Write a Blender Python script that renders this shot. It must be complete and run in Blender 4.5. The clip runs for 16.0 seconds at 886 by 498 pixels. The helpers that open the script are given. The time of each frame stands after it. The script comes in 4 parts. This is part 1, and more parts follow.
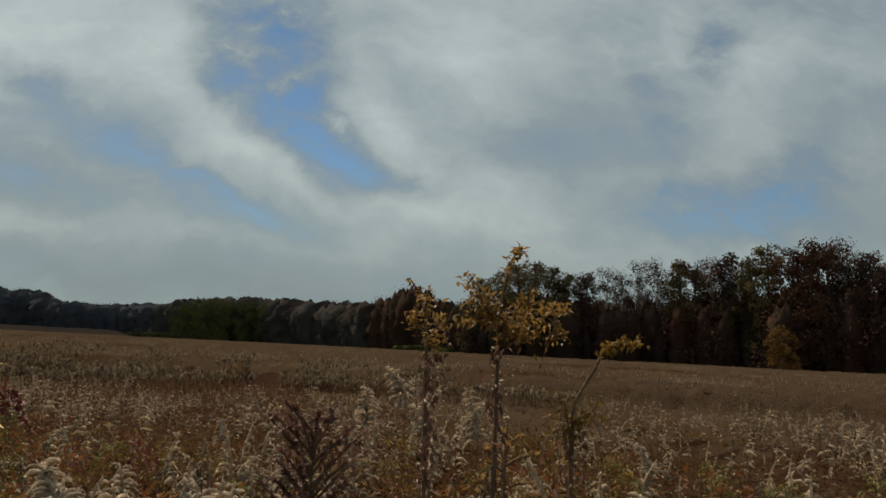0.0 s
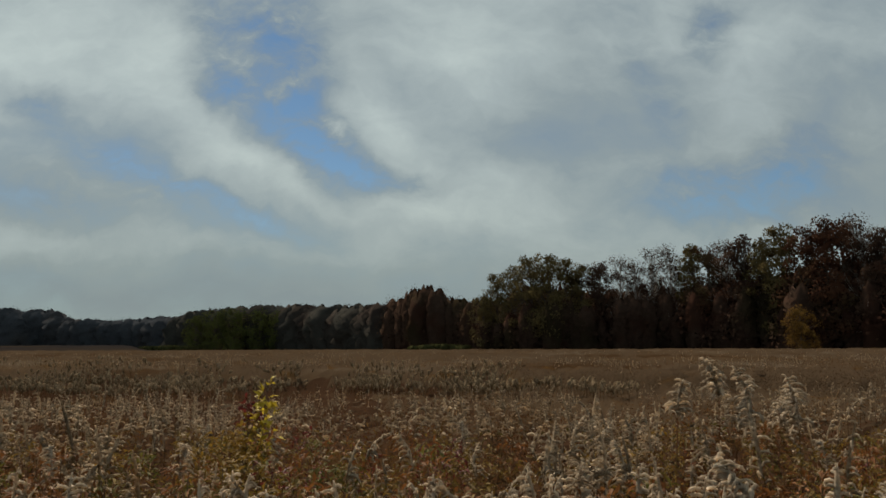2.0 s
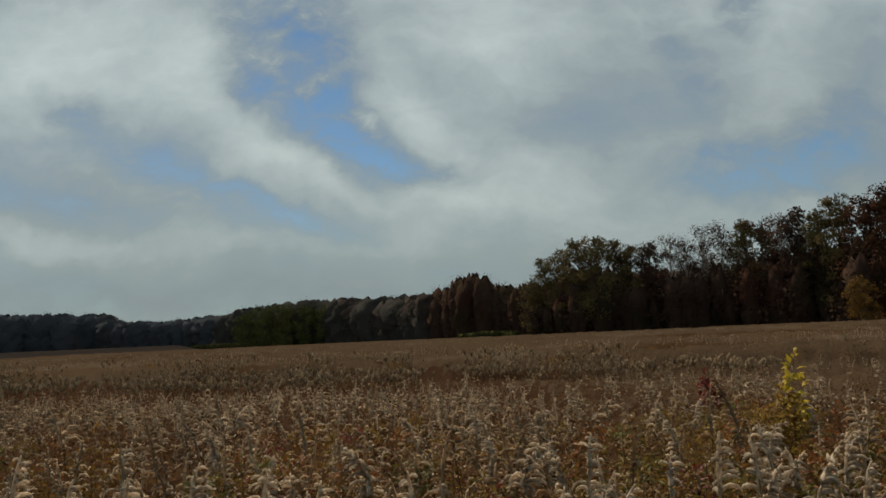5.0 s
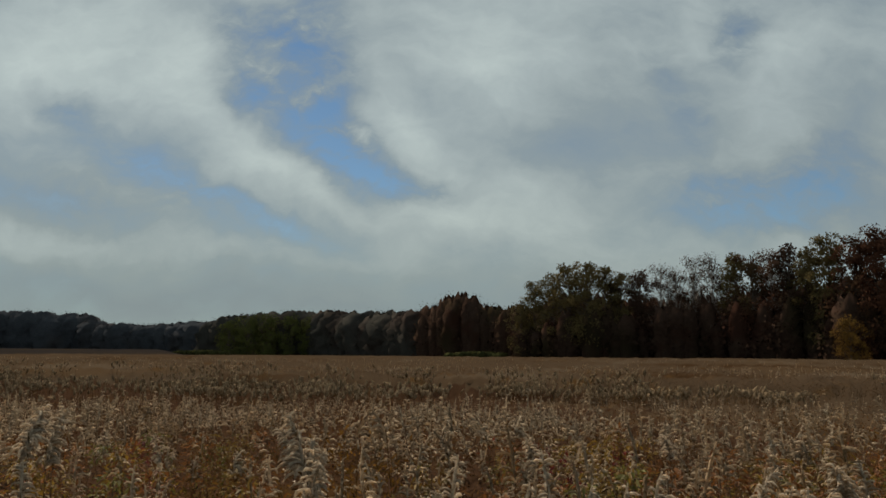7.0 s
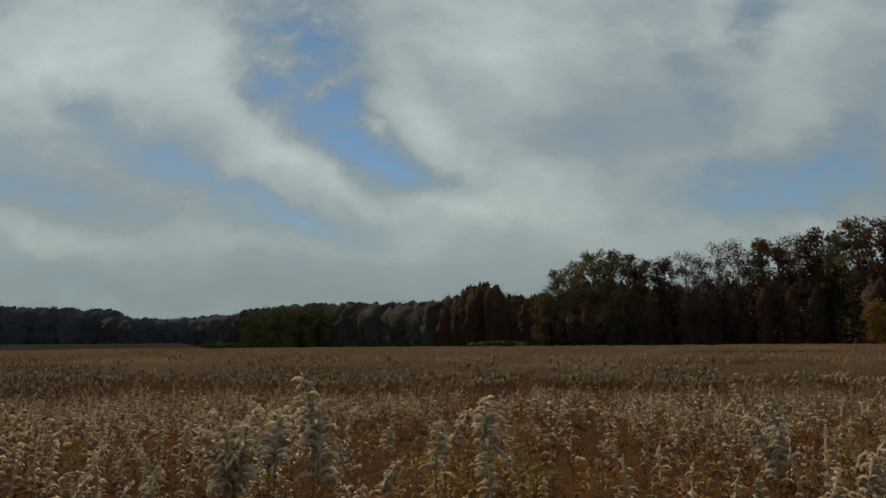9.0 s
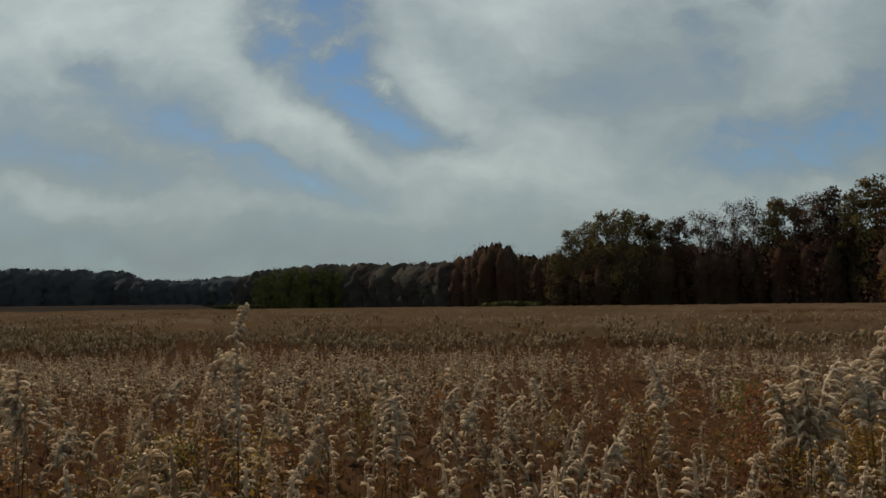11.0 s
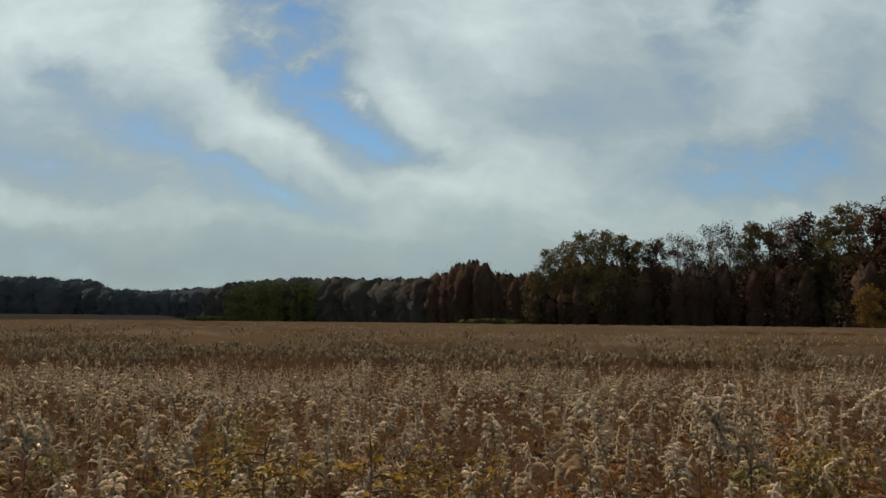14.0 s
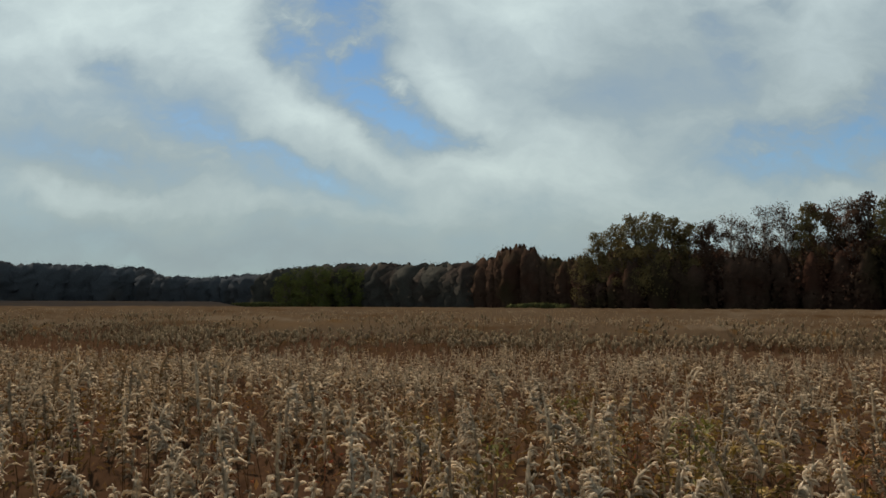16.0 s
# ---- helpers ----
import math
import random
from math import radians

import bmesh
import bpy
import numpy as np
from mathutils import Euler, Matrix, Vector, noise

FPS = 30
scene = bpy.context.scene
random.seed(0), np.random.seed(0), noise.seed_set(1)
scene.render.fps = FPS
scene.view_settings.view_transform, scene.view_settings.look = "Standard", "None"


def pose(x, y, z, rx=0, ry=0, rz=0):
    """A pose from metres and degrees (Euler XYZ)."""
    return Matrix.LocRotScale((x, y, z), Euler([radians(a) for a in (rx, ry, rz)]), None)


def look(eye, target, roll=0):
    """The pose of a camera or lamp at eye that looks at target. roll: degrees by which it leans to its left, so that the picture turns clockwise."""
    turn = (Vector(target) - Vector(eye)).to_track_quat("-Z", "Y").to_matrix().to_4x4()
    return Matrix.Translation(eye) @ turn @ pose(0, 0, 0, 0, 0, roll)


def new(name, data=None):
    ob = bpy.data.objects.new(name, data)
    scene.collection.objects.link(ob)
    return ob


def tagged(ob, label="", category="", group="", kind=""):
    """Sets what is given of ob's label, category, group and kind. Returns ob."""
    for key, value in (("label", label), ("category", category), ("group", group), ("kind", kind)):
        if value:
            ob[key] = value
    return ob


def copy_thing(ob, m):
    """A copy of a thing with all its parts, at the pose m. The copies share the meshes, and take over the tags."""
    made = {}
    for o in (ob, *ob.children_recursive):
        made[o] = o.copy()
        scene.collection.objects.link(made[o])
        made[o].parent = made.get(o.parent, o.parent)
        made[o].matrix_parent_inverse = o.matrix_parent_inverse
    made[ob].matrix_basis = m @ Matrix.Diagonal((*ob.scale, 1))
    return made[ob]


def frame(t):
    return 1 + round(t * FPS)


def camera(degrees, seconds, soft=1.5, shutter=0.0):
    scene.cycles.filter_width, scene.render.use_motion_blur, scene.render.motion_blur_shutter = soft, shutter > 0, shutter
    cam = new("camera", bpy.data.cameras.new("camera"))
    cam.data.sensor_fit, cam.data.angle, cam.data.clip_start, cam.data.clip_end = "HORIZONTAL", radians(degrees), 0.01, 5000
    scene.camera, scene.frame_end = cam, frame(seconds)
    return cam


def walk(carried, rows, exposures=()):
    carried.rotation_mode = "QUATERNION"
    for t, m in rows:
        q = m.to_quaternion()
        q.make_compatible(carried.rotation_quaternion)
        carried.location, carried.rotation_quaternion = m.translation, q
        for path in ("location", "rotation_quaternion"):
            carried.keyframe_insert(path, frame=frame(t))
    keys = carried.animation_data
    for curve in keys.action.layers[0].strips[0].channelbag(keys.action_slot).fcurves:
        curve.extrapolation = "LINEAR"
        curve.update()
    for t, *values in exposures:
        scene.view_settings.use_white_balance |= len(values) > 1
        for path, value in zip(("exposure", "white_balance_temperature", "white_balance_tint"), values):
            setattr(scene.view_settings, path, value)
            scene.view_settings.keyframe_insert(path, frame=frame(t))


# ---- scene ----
# The way: a slow sideways walk to the west along the field, the eye 1.6 m up, looking north over the growth.
# seconds, turn to the east, tilt up, roll (degrees)
SWAY = (
    (0.0, 2.44, 7.47, 2.74), (0.5, 3.22, 8.59, 1.53), (1.0, 1.75, 7.46, 1.74), (1.5, 2.21, 6.35, 2.97),
    (2.0, 2.01, 7.31, -0.34), (2.5, 2.45, 7.16, 2.43), (3.0, 0.79, 6.12, 2.48), (3.5, 0.60, 6.40, 0.33),
    (4.0, -0.18, 6.00, 0.84), (4.5, 1.32, 4.56, 0.59), (5.0, -0.79, 6.51, -2.69), (5.2, -1.27, 5.88, -1.02),
    (7.3, 0.31, 7.95, 0.17), (7.5, 0.40, 7.43, -0.58), (8.0, -0.70, 7.24, 0.30), (8.2, -0.63, 7.31, -1.15),
    (10.5, -2.08, 5.22, 0.91), (11.0, -1.65, 4.19, -0.74), (11.5, -1.35, 3.55, -1.03), (12.0, -3.02, 3.24, -0.34),
    (12.5, 1.03, 2.57, 1.23), (13.0, 1.82, 3.42, 1.06), (13.5, 0.46, 5.68, -0.15), (14.0, 0.53, 5.39, 0.43),
    (14.5, 0.03, 5.01, -1.36), (15.0, -2.69, 4.72, -0.41), (15.5, -4.35, 5.05, 1.02), (16.0, -2.63, 4.24, 0.12),
)
PACE, EYE = 0.85, 1.6
# metres behind an even pace
LATE = {0.0: -0.17, 0.5: 0.01, 1.0: 0.0, 1.5: 0.02, 2.0: 0.09, 2.5: 0.17, 3.0: 0.05, 3.5: 0.02, 4.0: 0.03, 4.5: -0.07, 5.0: -0.08, 5.2: -0.06,
        10.5: -0.06, 11.0: -0.02, 11.5: 0.07, 12.0: 0.08, 12.5: -0.08, 13.0: -0.04}
# metres by which the eye is carried higher than usual
LIFT = {0.0: 0.035}
cam = camera(60.03, 16.0, soft=1.65)


def stand(t, turn, tilt, roll):
    return t, Matrix.Translation((LATE.get(t, 0.0) - PACE * t, 0, EYE + LIFT.get(t, 0.0))) @ pose(0, 0, 0, 0, 0, -turn) @ pose(0, 0, 0, 90 + tilt) @ pose(0, 0, 0, 0, 0, roll)


walk(cam, [stand(*row) for row in SWAY], exposures=((0.0, -0.05, 6500, 10), (0.5, 0.06, 6500, 10), (1.5, -0.01, 6500, 10), (3.5, 0.03, 6500, 10), (8.0, -0.04, 6500, 10), (11.0, -0.06, 6500, 10), (12.0, -0.06, 6450, 10), (12.5, 0.16, 6420, 10), (13.5, 0.36, 6350, 9), (16.0, 0.36, 6350, 9)))

# ---- world and sun ----
SUN_AZIMUTH, SUN_HEIGHT = -28.0, 48.0   # degrees from north to the east, above the horizon
world = bpy.data.worlds.new("sky")
scene.world = world
world.use_nodes = True
wn, wl = world.node_tree.nodes, world.node_tree.links
wn.clear()


def wnode(kind, **values):
    n = wn.new(kind)
    for key, value in values.items():
        setattr(n, key, value)
    return n


def wmath(op, a, b=None, c=None, clamp=False):
    n = wnode("ShaderNodeMath", operation=op, use_clamp=clamp)
    for slot, value in zip(n.inputs, (a, b, c)):
        if value is None:
            continue
        if isinstance(value, (int, float)):
            slot.default_value = value
        else:
            wl.new(value, slot)
    return n.outputs[0]


coord = wnode("ShaderNodeTexCoord").outputs["Generated"]
parts = wnode("ShaderNodeSeparateXYZ")
wl.new(coord, parts.inputs[0])
ahead = wmath("MAXIMUM", wmath("ABSOLUTE", parts.outputs[1]), 0.15)
east, up = wmath("DIVIDE", parts.outputs[0], ahead), wmath("DIVIDE", parts.outputs[2], ahead)
plane = wnode("ShaderNodeCombineXYZ")
wl.new(east, plane.inputs[0]), wl.new(up, plane.inputs[1]), wl.new(parts.outputs[1], plane.inputs[2])
# ragged edges: the cloud plane is warped by two sizes of noise
warp = plane.outputs[0]
for scale, size, detail in ((4.0, 0.06, 3.0), (11.0, 0.055, 5.0), (30.0, 0.022, 4.0)):
    n = wnode("ShaderNodeTexNoise")
    n.inputs["Scale"].default_value, n.inputs["Detail"].default_value = scale, detail
    wl.new(plane.outputs[0], n.inputs["Vector"])
    mid = wnode("ShaderNodeVectorMath", operation="SUBTRACT")
    wl.new(n.outputs["Color"], mid.inputs[0])
    mid.inputs[1].default_value = (0.5, 0.5, 0.5)
    grown = wnode("ShaderNodeVectorMath", operation="SCALE")
    wl.new(mid.outputs[0], grown.inputs[0])
    grown.inputs["Scale"].default_value = size
    total = wnode("ShaderNodeVectorMath", operation="ADD")
    wl.new(warp, total.inputs[0]), wl.new(grown.outputs[0], total.inputs[1])
    warp = total.outputs[0]
flat = wnode("ShaderNodeVectorMath", operation="MULTIPLY")
wl.new(warp, flat.inputs[0])
flat.inputs[1].default_value = (1, 1, 0)

# gaps (negative) and banks (positive): east, up, half length, half width, turn, weight
GAPS = (
    (-0.246, 0.351, 0.062, 0.040, -50, -0.45), (-0.153, 0.304, 0.078, 0.043, -42, -0.48), (-0.110, 0.259, 0.064, 0.040, -40, -0.48),
    (-0.042, 0.232, 0.059, 0.020, -12, -0.48), (-0.171, 0.407, 0.099, 0.060, -75, -0.47), (-0.257, 0.439, 0.074, 0.041, -20, -0.33),
    (-0.363, 0.224, 0.115, 0.036, -25, -0.35), (-0.218, 0.176, 0.087, 0.018, -18, -0.30), (-0.505, 0.194, 0.124, 0.037, -10, -0.19),
    (-0.499, 0.331, 0.054, 0.025, -20, -0.20), (0.417, 0.201, 0.120, 0.046, 0, -0.50), (0.523, 0.243, 0.091, 0.060, 20, -0.31),
    (0.402, 0.439, 0.041, 0.058, -10, -0.29), (0.326, 0.351, 0.033, 0.107, 10, -0.14),
)
# greyer stretches of the same cover
SHADES = ((-0.10, 0.030, 1.20, 0.085, 0, -0.36), (-0.45, 0.045, 0.40, 0.07, 0, -0.24), (-0.52, 0.195, 0.20, 0.055, -8, -0.18), (0.24, 0.32, 0.20, 0.12, 0, -0.10), (0.58, 0.24, 0.20, 0.14, 0, -0.20))
BANKS = (
    (-0.465, 0.407, 0.190, 0.087, 0, 0.38), (-0.306, 0.311, 0.107, 0.051, -40, 0.17), (-0.182, 0.234, 0.124, 0.025, -25, 0.15),
    (-0.054, 0.320, 0.116, 0.033, -50, 0.22), (0.470, 0.352, 0.078, 0.132, -10, 0.14), (0.06, 0.36, 0.14, 0.12, 0, 0.15), (-0.555, 0.152, 0.116, 0.030, -15, 0.15),
    (-0.239, 0.135, 0.215, 0.021, -3, 0.14), (-0.42, 0.125, 0.28, 0.032, -5, 0.07), (0.112, 0.204, 0.215, 0.043, 0, 0.16), (0.445, 0.161, 0.058, 0.021, 0, 0.14),
    (-0.221, 0.330, 0.021, 0.013, 40, 0.30), (0.037, 0.423, 0.149, 0.066, 0, 0.12), (-0.20, 0.43, 0.07, 0.05, 0, 0.20), (-0.165, 0.345, 0.06, 0.016, 35, 0.26), (-0.235, 0.388, 0.05, 0.014, -20, 0.20), (-0.100, 0.295, 0.04, 0.011, -50, 0.26),
)
streaks = wnode("ShaderNodeMapping")
streaks.inputs["Rotation"].default_value, streaks.inputs["Scale"].default_value = (0, 0, radians(28)), (1.0, 1.9, 1.0)
wl.new(warp, streaks.inputs["Vector"])
fleece = wnode("ShaderNodeTexNoise")
fleece.inputs["Scale"].default_value, fleece.inputs["Detail"].default_value, fleece.inputs["Roughness"].default_value = 5.0, 8.0, 0.58
wl.new(streaks.outputs[0], fleece.inputs["Vector"])
cover = wmath("MULTIPLY_ADD", fleece.outputs[0], 0.80, 0.16)
veil = wnode("ShaderNodeTexNoise")
veil.inputs["Scale"].default_value, veil.inputs["Detail"].default_value, veil.inputs["Roughness"].default_value = 17.0, 8.0, 0.60
wl.new(streaks.outputs[0], veil.inputs["Vector"])
torn = wmath("MULTIPLY_ADD", veil.outputs[0], 4.2, -1.0)


def blobs(total, rows):
    for e0, u0, long, short, turn, weight in rows:
        m = wnode("ShaderNodeMapping", vector_type="TEXTURE")
        m.inputs["Location"].default_value, m.inputs["Rotation"].default_value, m.inputs["Scale"].default_value = (e0, u0, 0), (0, 0, radians(turn)), (long, short, 1)
        wl.new(flat.outputs[0], m.inputs["Vector"])
        far = wnode("ShaderNodeVectorMath", operation="LENGTH")
        wl.new(m.outputs[0], far.inputs[0])
        soft = wnode("ShaderNodeMapRange", interpolation_type="SMOOTHSTEP")
        wl.new(far.outputs["Value"], soft.inputs["Value"])
        for key, value in (("From Min", 0.0), ("From Max", 1.5), ("To Min", weight), ("To Max", 0.0)):
            soft.inputs[key].default_value = value
        total = soft.outputs[0] if total is None else wmath("ADD", total, soft.outputs[0])
    return total


cover = blobs(wmath("MULTIPLY_ADD", blobs(None, GAPS), torn, cover), BANKS)
thick = wnode("ShaderNodeMapRange", interpolation_type="SMOOTHSTEP")
wl.new(cover, thick.inputs["Value"])
thick.inputs["From Min"].default_value, thick.inputs["From Max"].default_value = -0.32, 0.70
thick.inputs["To Min"].default_value, thick.inputs["To Max"].default_value = 0.04, 0.97
tone = wnode("ShaderNodeValToRGB")
wl.new(blobs(cover, SHADES), tone.inputs[0])
ramp = tone.color_ramp
ramp.elements[0].position, ramp.elements[0].color = 0.2, (0.285, 0.345, 0.37, 1)
ramp.elements[1].position, ramp.elements[1].color = 1.0, (0.655, 0.75, 0.72, 1)
for at, colour in ((0.45, (0.335, 0.40, 0.41, 1)), (0.68, (0.448, 0.525, 0.53, 1))):
    ramp.elements.new(at).color = colour
blue = wnode("ShaderNodeTexSky", sky_type="NISHITA", sun_disc=False, sun_elevation=radians(SUN_HEIGHT), sun_rotation=radians(SUN_AZIMUTH), air_density=1.0, dust_density=0.1, ozone_density=1.0)
clear, bank = wnode("ShaderNodeBackground"), wnode("ShaderNodeBackground")
tint = wnode("ShaderNodeMix", data_type="RGBA", blend_type="MULTIPLY")
tint.inputs["Factor"].default_value = 1.0
tint.inputs["B"].default_value = (0.82, 1.0, 1.06, 1)
wl.new(blue.outputs[0], tint.inputs["A"])
wl.new(tint.outputs["Result"], clear.inputs[0])
clear.inputs[1].default_value = 0.060
# towards the horizon the cover is seen through more air, and warmer
low = wnode("ShaderNodeMapRange", interpolation_type="SMOOTHSTEP")
wl.new(up, low.inputs["Value"])
low.inputs["From Min"].default_value, low.inputs["From Max"].default_value = 0.34, 0.06
warm = wnode("ShaderNodeMix", data_type="RGBA", blend_type="MULTIPLY")
wl.new(low.outputs[0], warm.inputs["Factor"])
wl.new(tone.outputs[0], warm.inputs["A"])
warm.inputs["B"].default_value = (0.985, 0.972, 0.925, 1)
wl.new(warm.outputs["Result"], bank.inputs[0])
bank.inputs[1].default_value = 0.85
both = wnode("ShaderNodeMixShader")
wl.new(thick.outputs[0], both.inputs[0]), wl.new(clear.outputs[0], both.inputs[1]), wl.new(bank.outputs[0], both.inputs[2])
wl.new(both.outputs[0], wnode("ShaderNodeOutputWorld").inputs[0])

sun = new("sun", bpy.data.lights.new("sun", "SUN"))
sun.data.energy, sun.data.angle, sun.data.color = 4.9, radians(1.5), (1.0, 0.87, 0.70)
a, h = radians(SUN_AZIMUTH), radians(SUN_HEIGHT)
sun.matrix_world = look((0, 0, 60), Vector((0, 0, 60)) - Vector((math.sin(a) * math.cos(h), math.cos(a) * math.cos(h), math.sin(h))))


# ---- materials ----
def material(name, colours, scale, rough=0.9, fine=0.0, thin=0.0, bump=0.0, patches=()):
    """A matt surface: colours spread by noise of that scale (per metre), speckled piece by piece by fine; patches of other colours on a broad noise."""
    mat = bpy.data.materials.new(name)
    mat.use_nodes = True
    nodes, links = mat.node_tree.nodes, mat.node_tree.links
    bsdf = nodes["Principled BSDF"]
    bsdf.inputs["Roughness"].default_value = rough
    bsdf.inputs["Specular IOR Level"].default_value = 0.0 if rough > 0.8 else 0.25
    where = nodes.new("ShaderNodeNewGeometry")
    grain = nodes.new("ShaderNodeTexNoise")
    grain.inputs["Scale"].default_value, grain.inputs["Detail"].default_value = scale, 4.0
    links.new(where.outputs["Position"], grain.inputs["Vector"])
    ramp = nodes.new("ShaderNodeValToRGB")
    ramp.color_ramp.elements[0].position, ramp.color_ramp.elements[1].position = 0.3, 0.7
    ramp.color_ramp.elements[0].color, ramp.color_ramp.elements[1].color = (*colours[0], 1), (*colours[-1], 1)
    for n, c in enumerate(colours[1:-1]):
        ramp.color_ramp.elements.new(0.3 + 0.4 * (n + 1) / (len(colours) - 1)).color = (*c, 1)
    links.new(grain.outputs[0], ramp.inputs[0])
    colour = ramp.outputs[0]
    for n, (patch, size, low, high) in enumerate(patches):
        broad = nodes.new("ShaderNodeTexNoise")
        broad.inputs["Scale"].default_value, broad.inputs["Detail"].default_value = size, 3.0
        moved = nodes.new("ShaderNodeVectorMath")
        moved.operation = "ADD"
        moved.inputs[1].default_value = (17.3 * n + 5, 9.1 * n, 3.7 * n)
        links.new(where.outputs["Position"], moved.inputs[0])
        links.new(moved.outputs[0], broad.inputs["Vector"])
        edge = nodes.new("ShaderNodeMapRange")
        edge.inputs["From Min"].default_value, edge.inputs["From Max"].default_value = low, high
        links.new(broad.outputs[0], edge.inputs["Value"])
        mix = nodes.new("ShaderNodeMix")
        mix.data_type = "RGBA"
        links.new(edge.outputs[0], mix.inputs["Factor"])
        links.new(colour, mix.inputs["A"])
        mix.inputs["B"].default_value = (*patch, 1)
        colour = mix.outputs["Result"]
    if fine:
        hsv = nodes.new("ShaderNodeHueSaturation")
        span = nodes.new("ShaderNodeMapRange")
        span.inputs["To Min"].default_value, span.inputs["To Max"].default_value = 1 - fine, 1 + fine
        links.new(where.outputs["Random Per Island"], span.inputs["Value"])
        links.new(span.outputs[0], hsv.inputs["Value"])
        links.new(colour, hsv.inputs["Color"])
        colour = hsv.outputs[0]
    links.new(colour, bsdf.inputs["Base Color"])
    if bump:
        relief = nodes.new("ShaderNodeBump")
        relief.inputs["Strength"].default_value = bump
        links.new(grain.outputs[0], relief.inputs["Height"])
        links.new(relief.outputs[0], bsdf.inputs["Normal"])
    if thin:
        glow = nodes.new("ShaderNodeBsdfTranslucent")
        links.new(colour, glow.inputs["Color"])
        mixed = nodes.new("ShaderNodeMixShader")
        mixed.inputs[0].default_value = thin
        links.new(bsdf.outputs[0], mixed.inputs[1])
        links.new(glow.outputs[0], mixed.inputs[2])
        links.new(mixed.outputs[0], nodes["Material Output"].inputs[0])
    return mat


M_SOIL = material("soil_and_litter", ((0.03, 0.018, 0.008), (0.07, 0.04, 0.018)), 9.0, bump=0.4)
M_FLUFF = material("seed_fluff", ((0.26, 0.207, 0.147), (0.66, 0.545, 0.405)), 60.0, fine=0.36, thin=0.60, bump=0.7,
                   patches=(((0.31, 0.205, 0.105), 0.30, 0.58, 0.72),))
M_HEAD = material("matted_seed_fluff", ((0.17, 0.115, 0.064), (0.40, 0.295, 0.185)), 25.0, fine=0.45, thin=0.25, bump=0.8)
M_DRY = material("dry_stems_and_leaves", ((0.062, 0.033, 0.016), (0.125, 0.070, 0.033)), 5.0, fine=0.45, thin=0.3,
                 patches=(((0.15, 0.078, 0.020), 0.7, 0.50, 0.66), ((0.11, 0.088, 0.02), 0.5, 0.56, 0.7), ((0.14, 0.035, 0.018), 1.1, 0.60, 0.7)))
M_CANOPY = material("dry_growth", ((0.031, 0.0205, 0.0125), (0.064, 0.044, 0.028)), 14.0, bump=0.8,
                    patches=(((0.055, 0.036, 0.021), 0.06, 0.5, 0.64), ((0.068, 0.05, 0.034), 0.11, 0.54, 0.68), ((0.035, 0.02, 0.010), 0.09, 0.56, 0.68), ((0.055, 0.030, 0.011), 0.5, 0.60, 0.72)))
# mat colour with the shade between the plumes already darkened in
M_GAP_SHADE = material("gap_shaded_stems_and_litter", ((0.023, 0.0125, 0.0075), (0.047, 0.026, 0.015)), 14.0, bump=0.8, patches=(((0.042, 0.023, 0.010), 0.5, 0.58, 0.70),))
# ground of the far field, greyed to carry the haze of distance
M_HAZE_GREY = material("haze_grey_field", ((0.015, 0.013, 0.013), (0.022, 0.019, 0.018)), 0.06, patches=(((0.025, 0.019, 0.014), 0.02, 0.5, 0.62),))
M_BRUSH = material("rusty_dry_leaves", ((0.062, 0.028, 0.012), (0.125, 0.057, 0.022)), 4.0, fine=0.4, thin=0.3,
                   patches=(((0.16, 0.08, 0.018), 0.6, 0.56, 0.68), ((0.11, 0.032, 0.016), 1.0, 0.60, 0.7)))
M_PLUME = material("near_seed_fluff", ((0.33, 0.268, 0.195), (0.73, 0.62, 0.485)), 70.0, fine=0.32, thin=0.60, bump=0.7)
# grass colour that stands in for the shadow at the foot of the bank
M_BANK_SHADE = material("bank_foot_shade", ((0.035, 0.02, 0.010), (0.075, 0.042, 0.02)), 3.0, fine=0.35, thin=0.2)
M_BARK = material("bark", ((0.05, 0.04, 0.03), (0.12, 0.10, 0.085)), 2.5, bump=0.5)
# trunks inside the crowns, darker than bark: the shade there is in the colour
M_INNER_TRUNKS = material("shaded_inner_trunks", ((0.026, 0.023, 0.021), (0.046, 0.040, 0.035)), 0.8)
M_PALE_BARK = material("pale_bark", ((0.18, 0.16, 0.14), (0.34, 0.31, 0.28)), 1.5, bump=0.4)
M_OLIVE = material("olive_leaves", ((0.088, 0.070, 0.032), (0.140, 0.108, 0.046)), 0.4, fine=0.12, thin=0.1)
M_RUSSET = material("russet_leaves", ((0.058, 0.029, 0.019), (0.088, 0.042, 0.025)), 0.7, fine=0.06, thin=0.1, patches=(((0.066, 0.046, 0.025), 0.06, 0.5, 0.62),))
M_BROWN = material("brown_leaves", ((0.053, 0.034, 0.025), (0.076, 0.046, 0.032)), 0.7, fine=0.06, thin=0.1, patches=(((0.074, 0.036, 0.024), 0.07, 0.54, 0.66),))
M_GOLD = material("golden_leaves", ((0.10, 0.058, 0.018), (0.165, 0.097, 0.026)), 0.6, fine=0.3, thin=0.35)
M_GREEN = material("green_leaves", ((0.062, 0.071, 0.024), (0.100, 0.107, 0.033)), 0.4, fine=0.10, thin=0.1)
# browns set below the edge trees' leaves: the wood's self-shade is painted in
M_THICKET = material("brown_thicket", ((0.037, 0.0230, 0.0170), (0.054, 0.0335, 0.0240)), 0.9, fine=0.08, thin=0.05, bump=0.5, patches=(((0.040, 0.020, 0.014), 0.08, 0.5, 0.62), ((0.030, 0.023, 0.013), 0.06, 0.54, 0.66)))
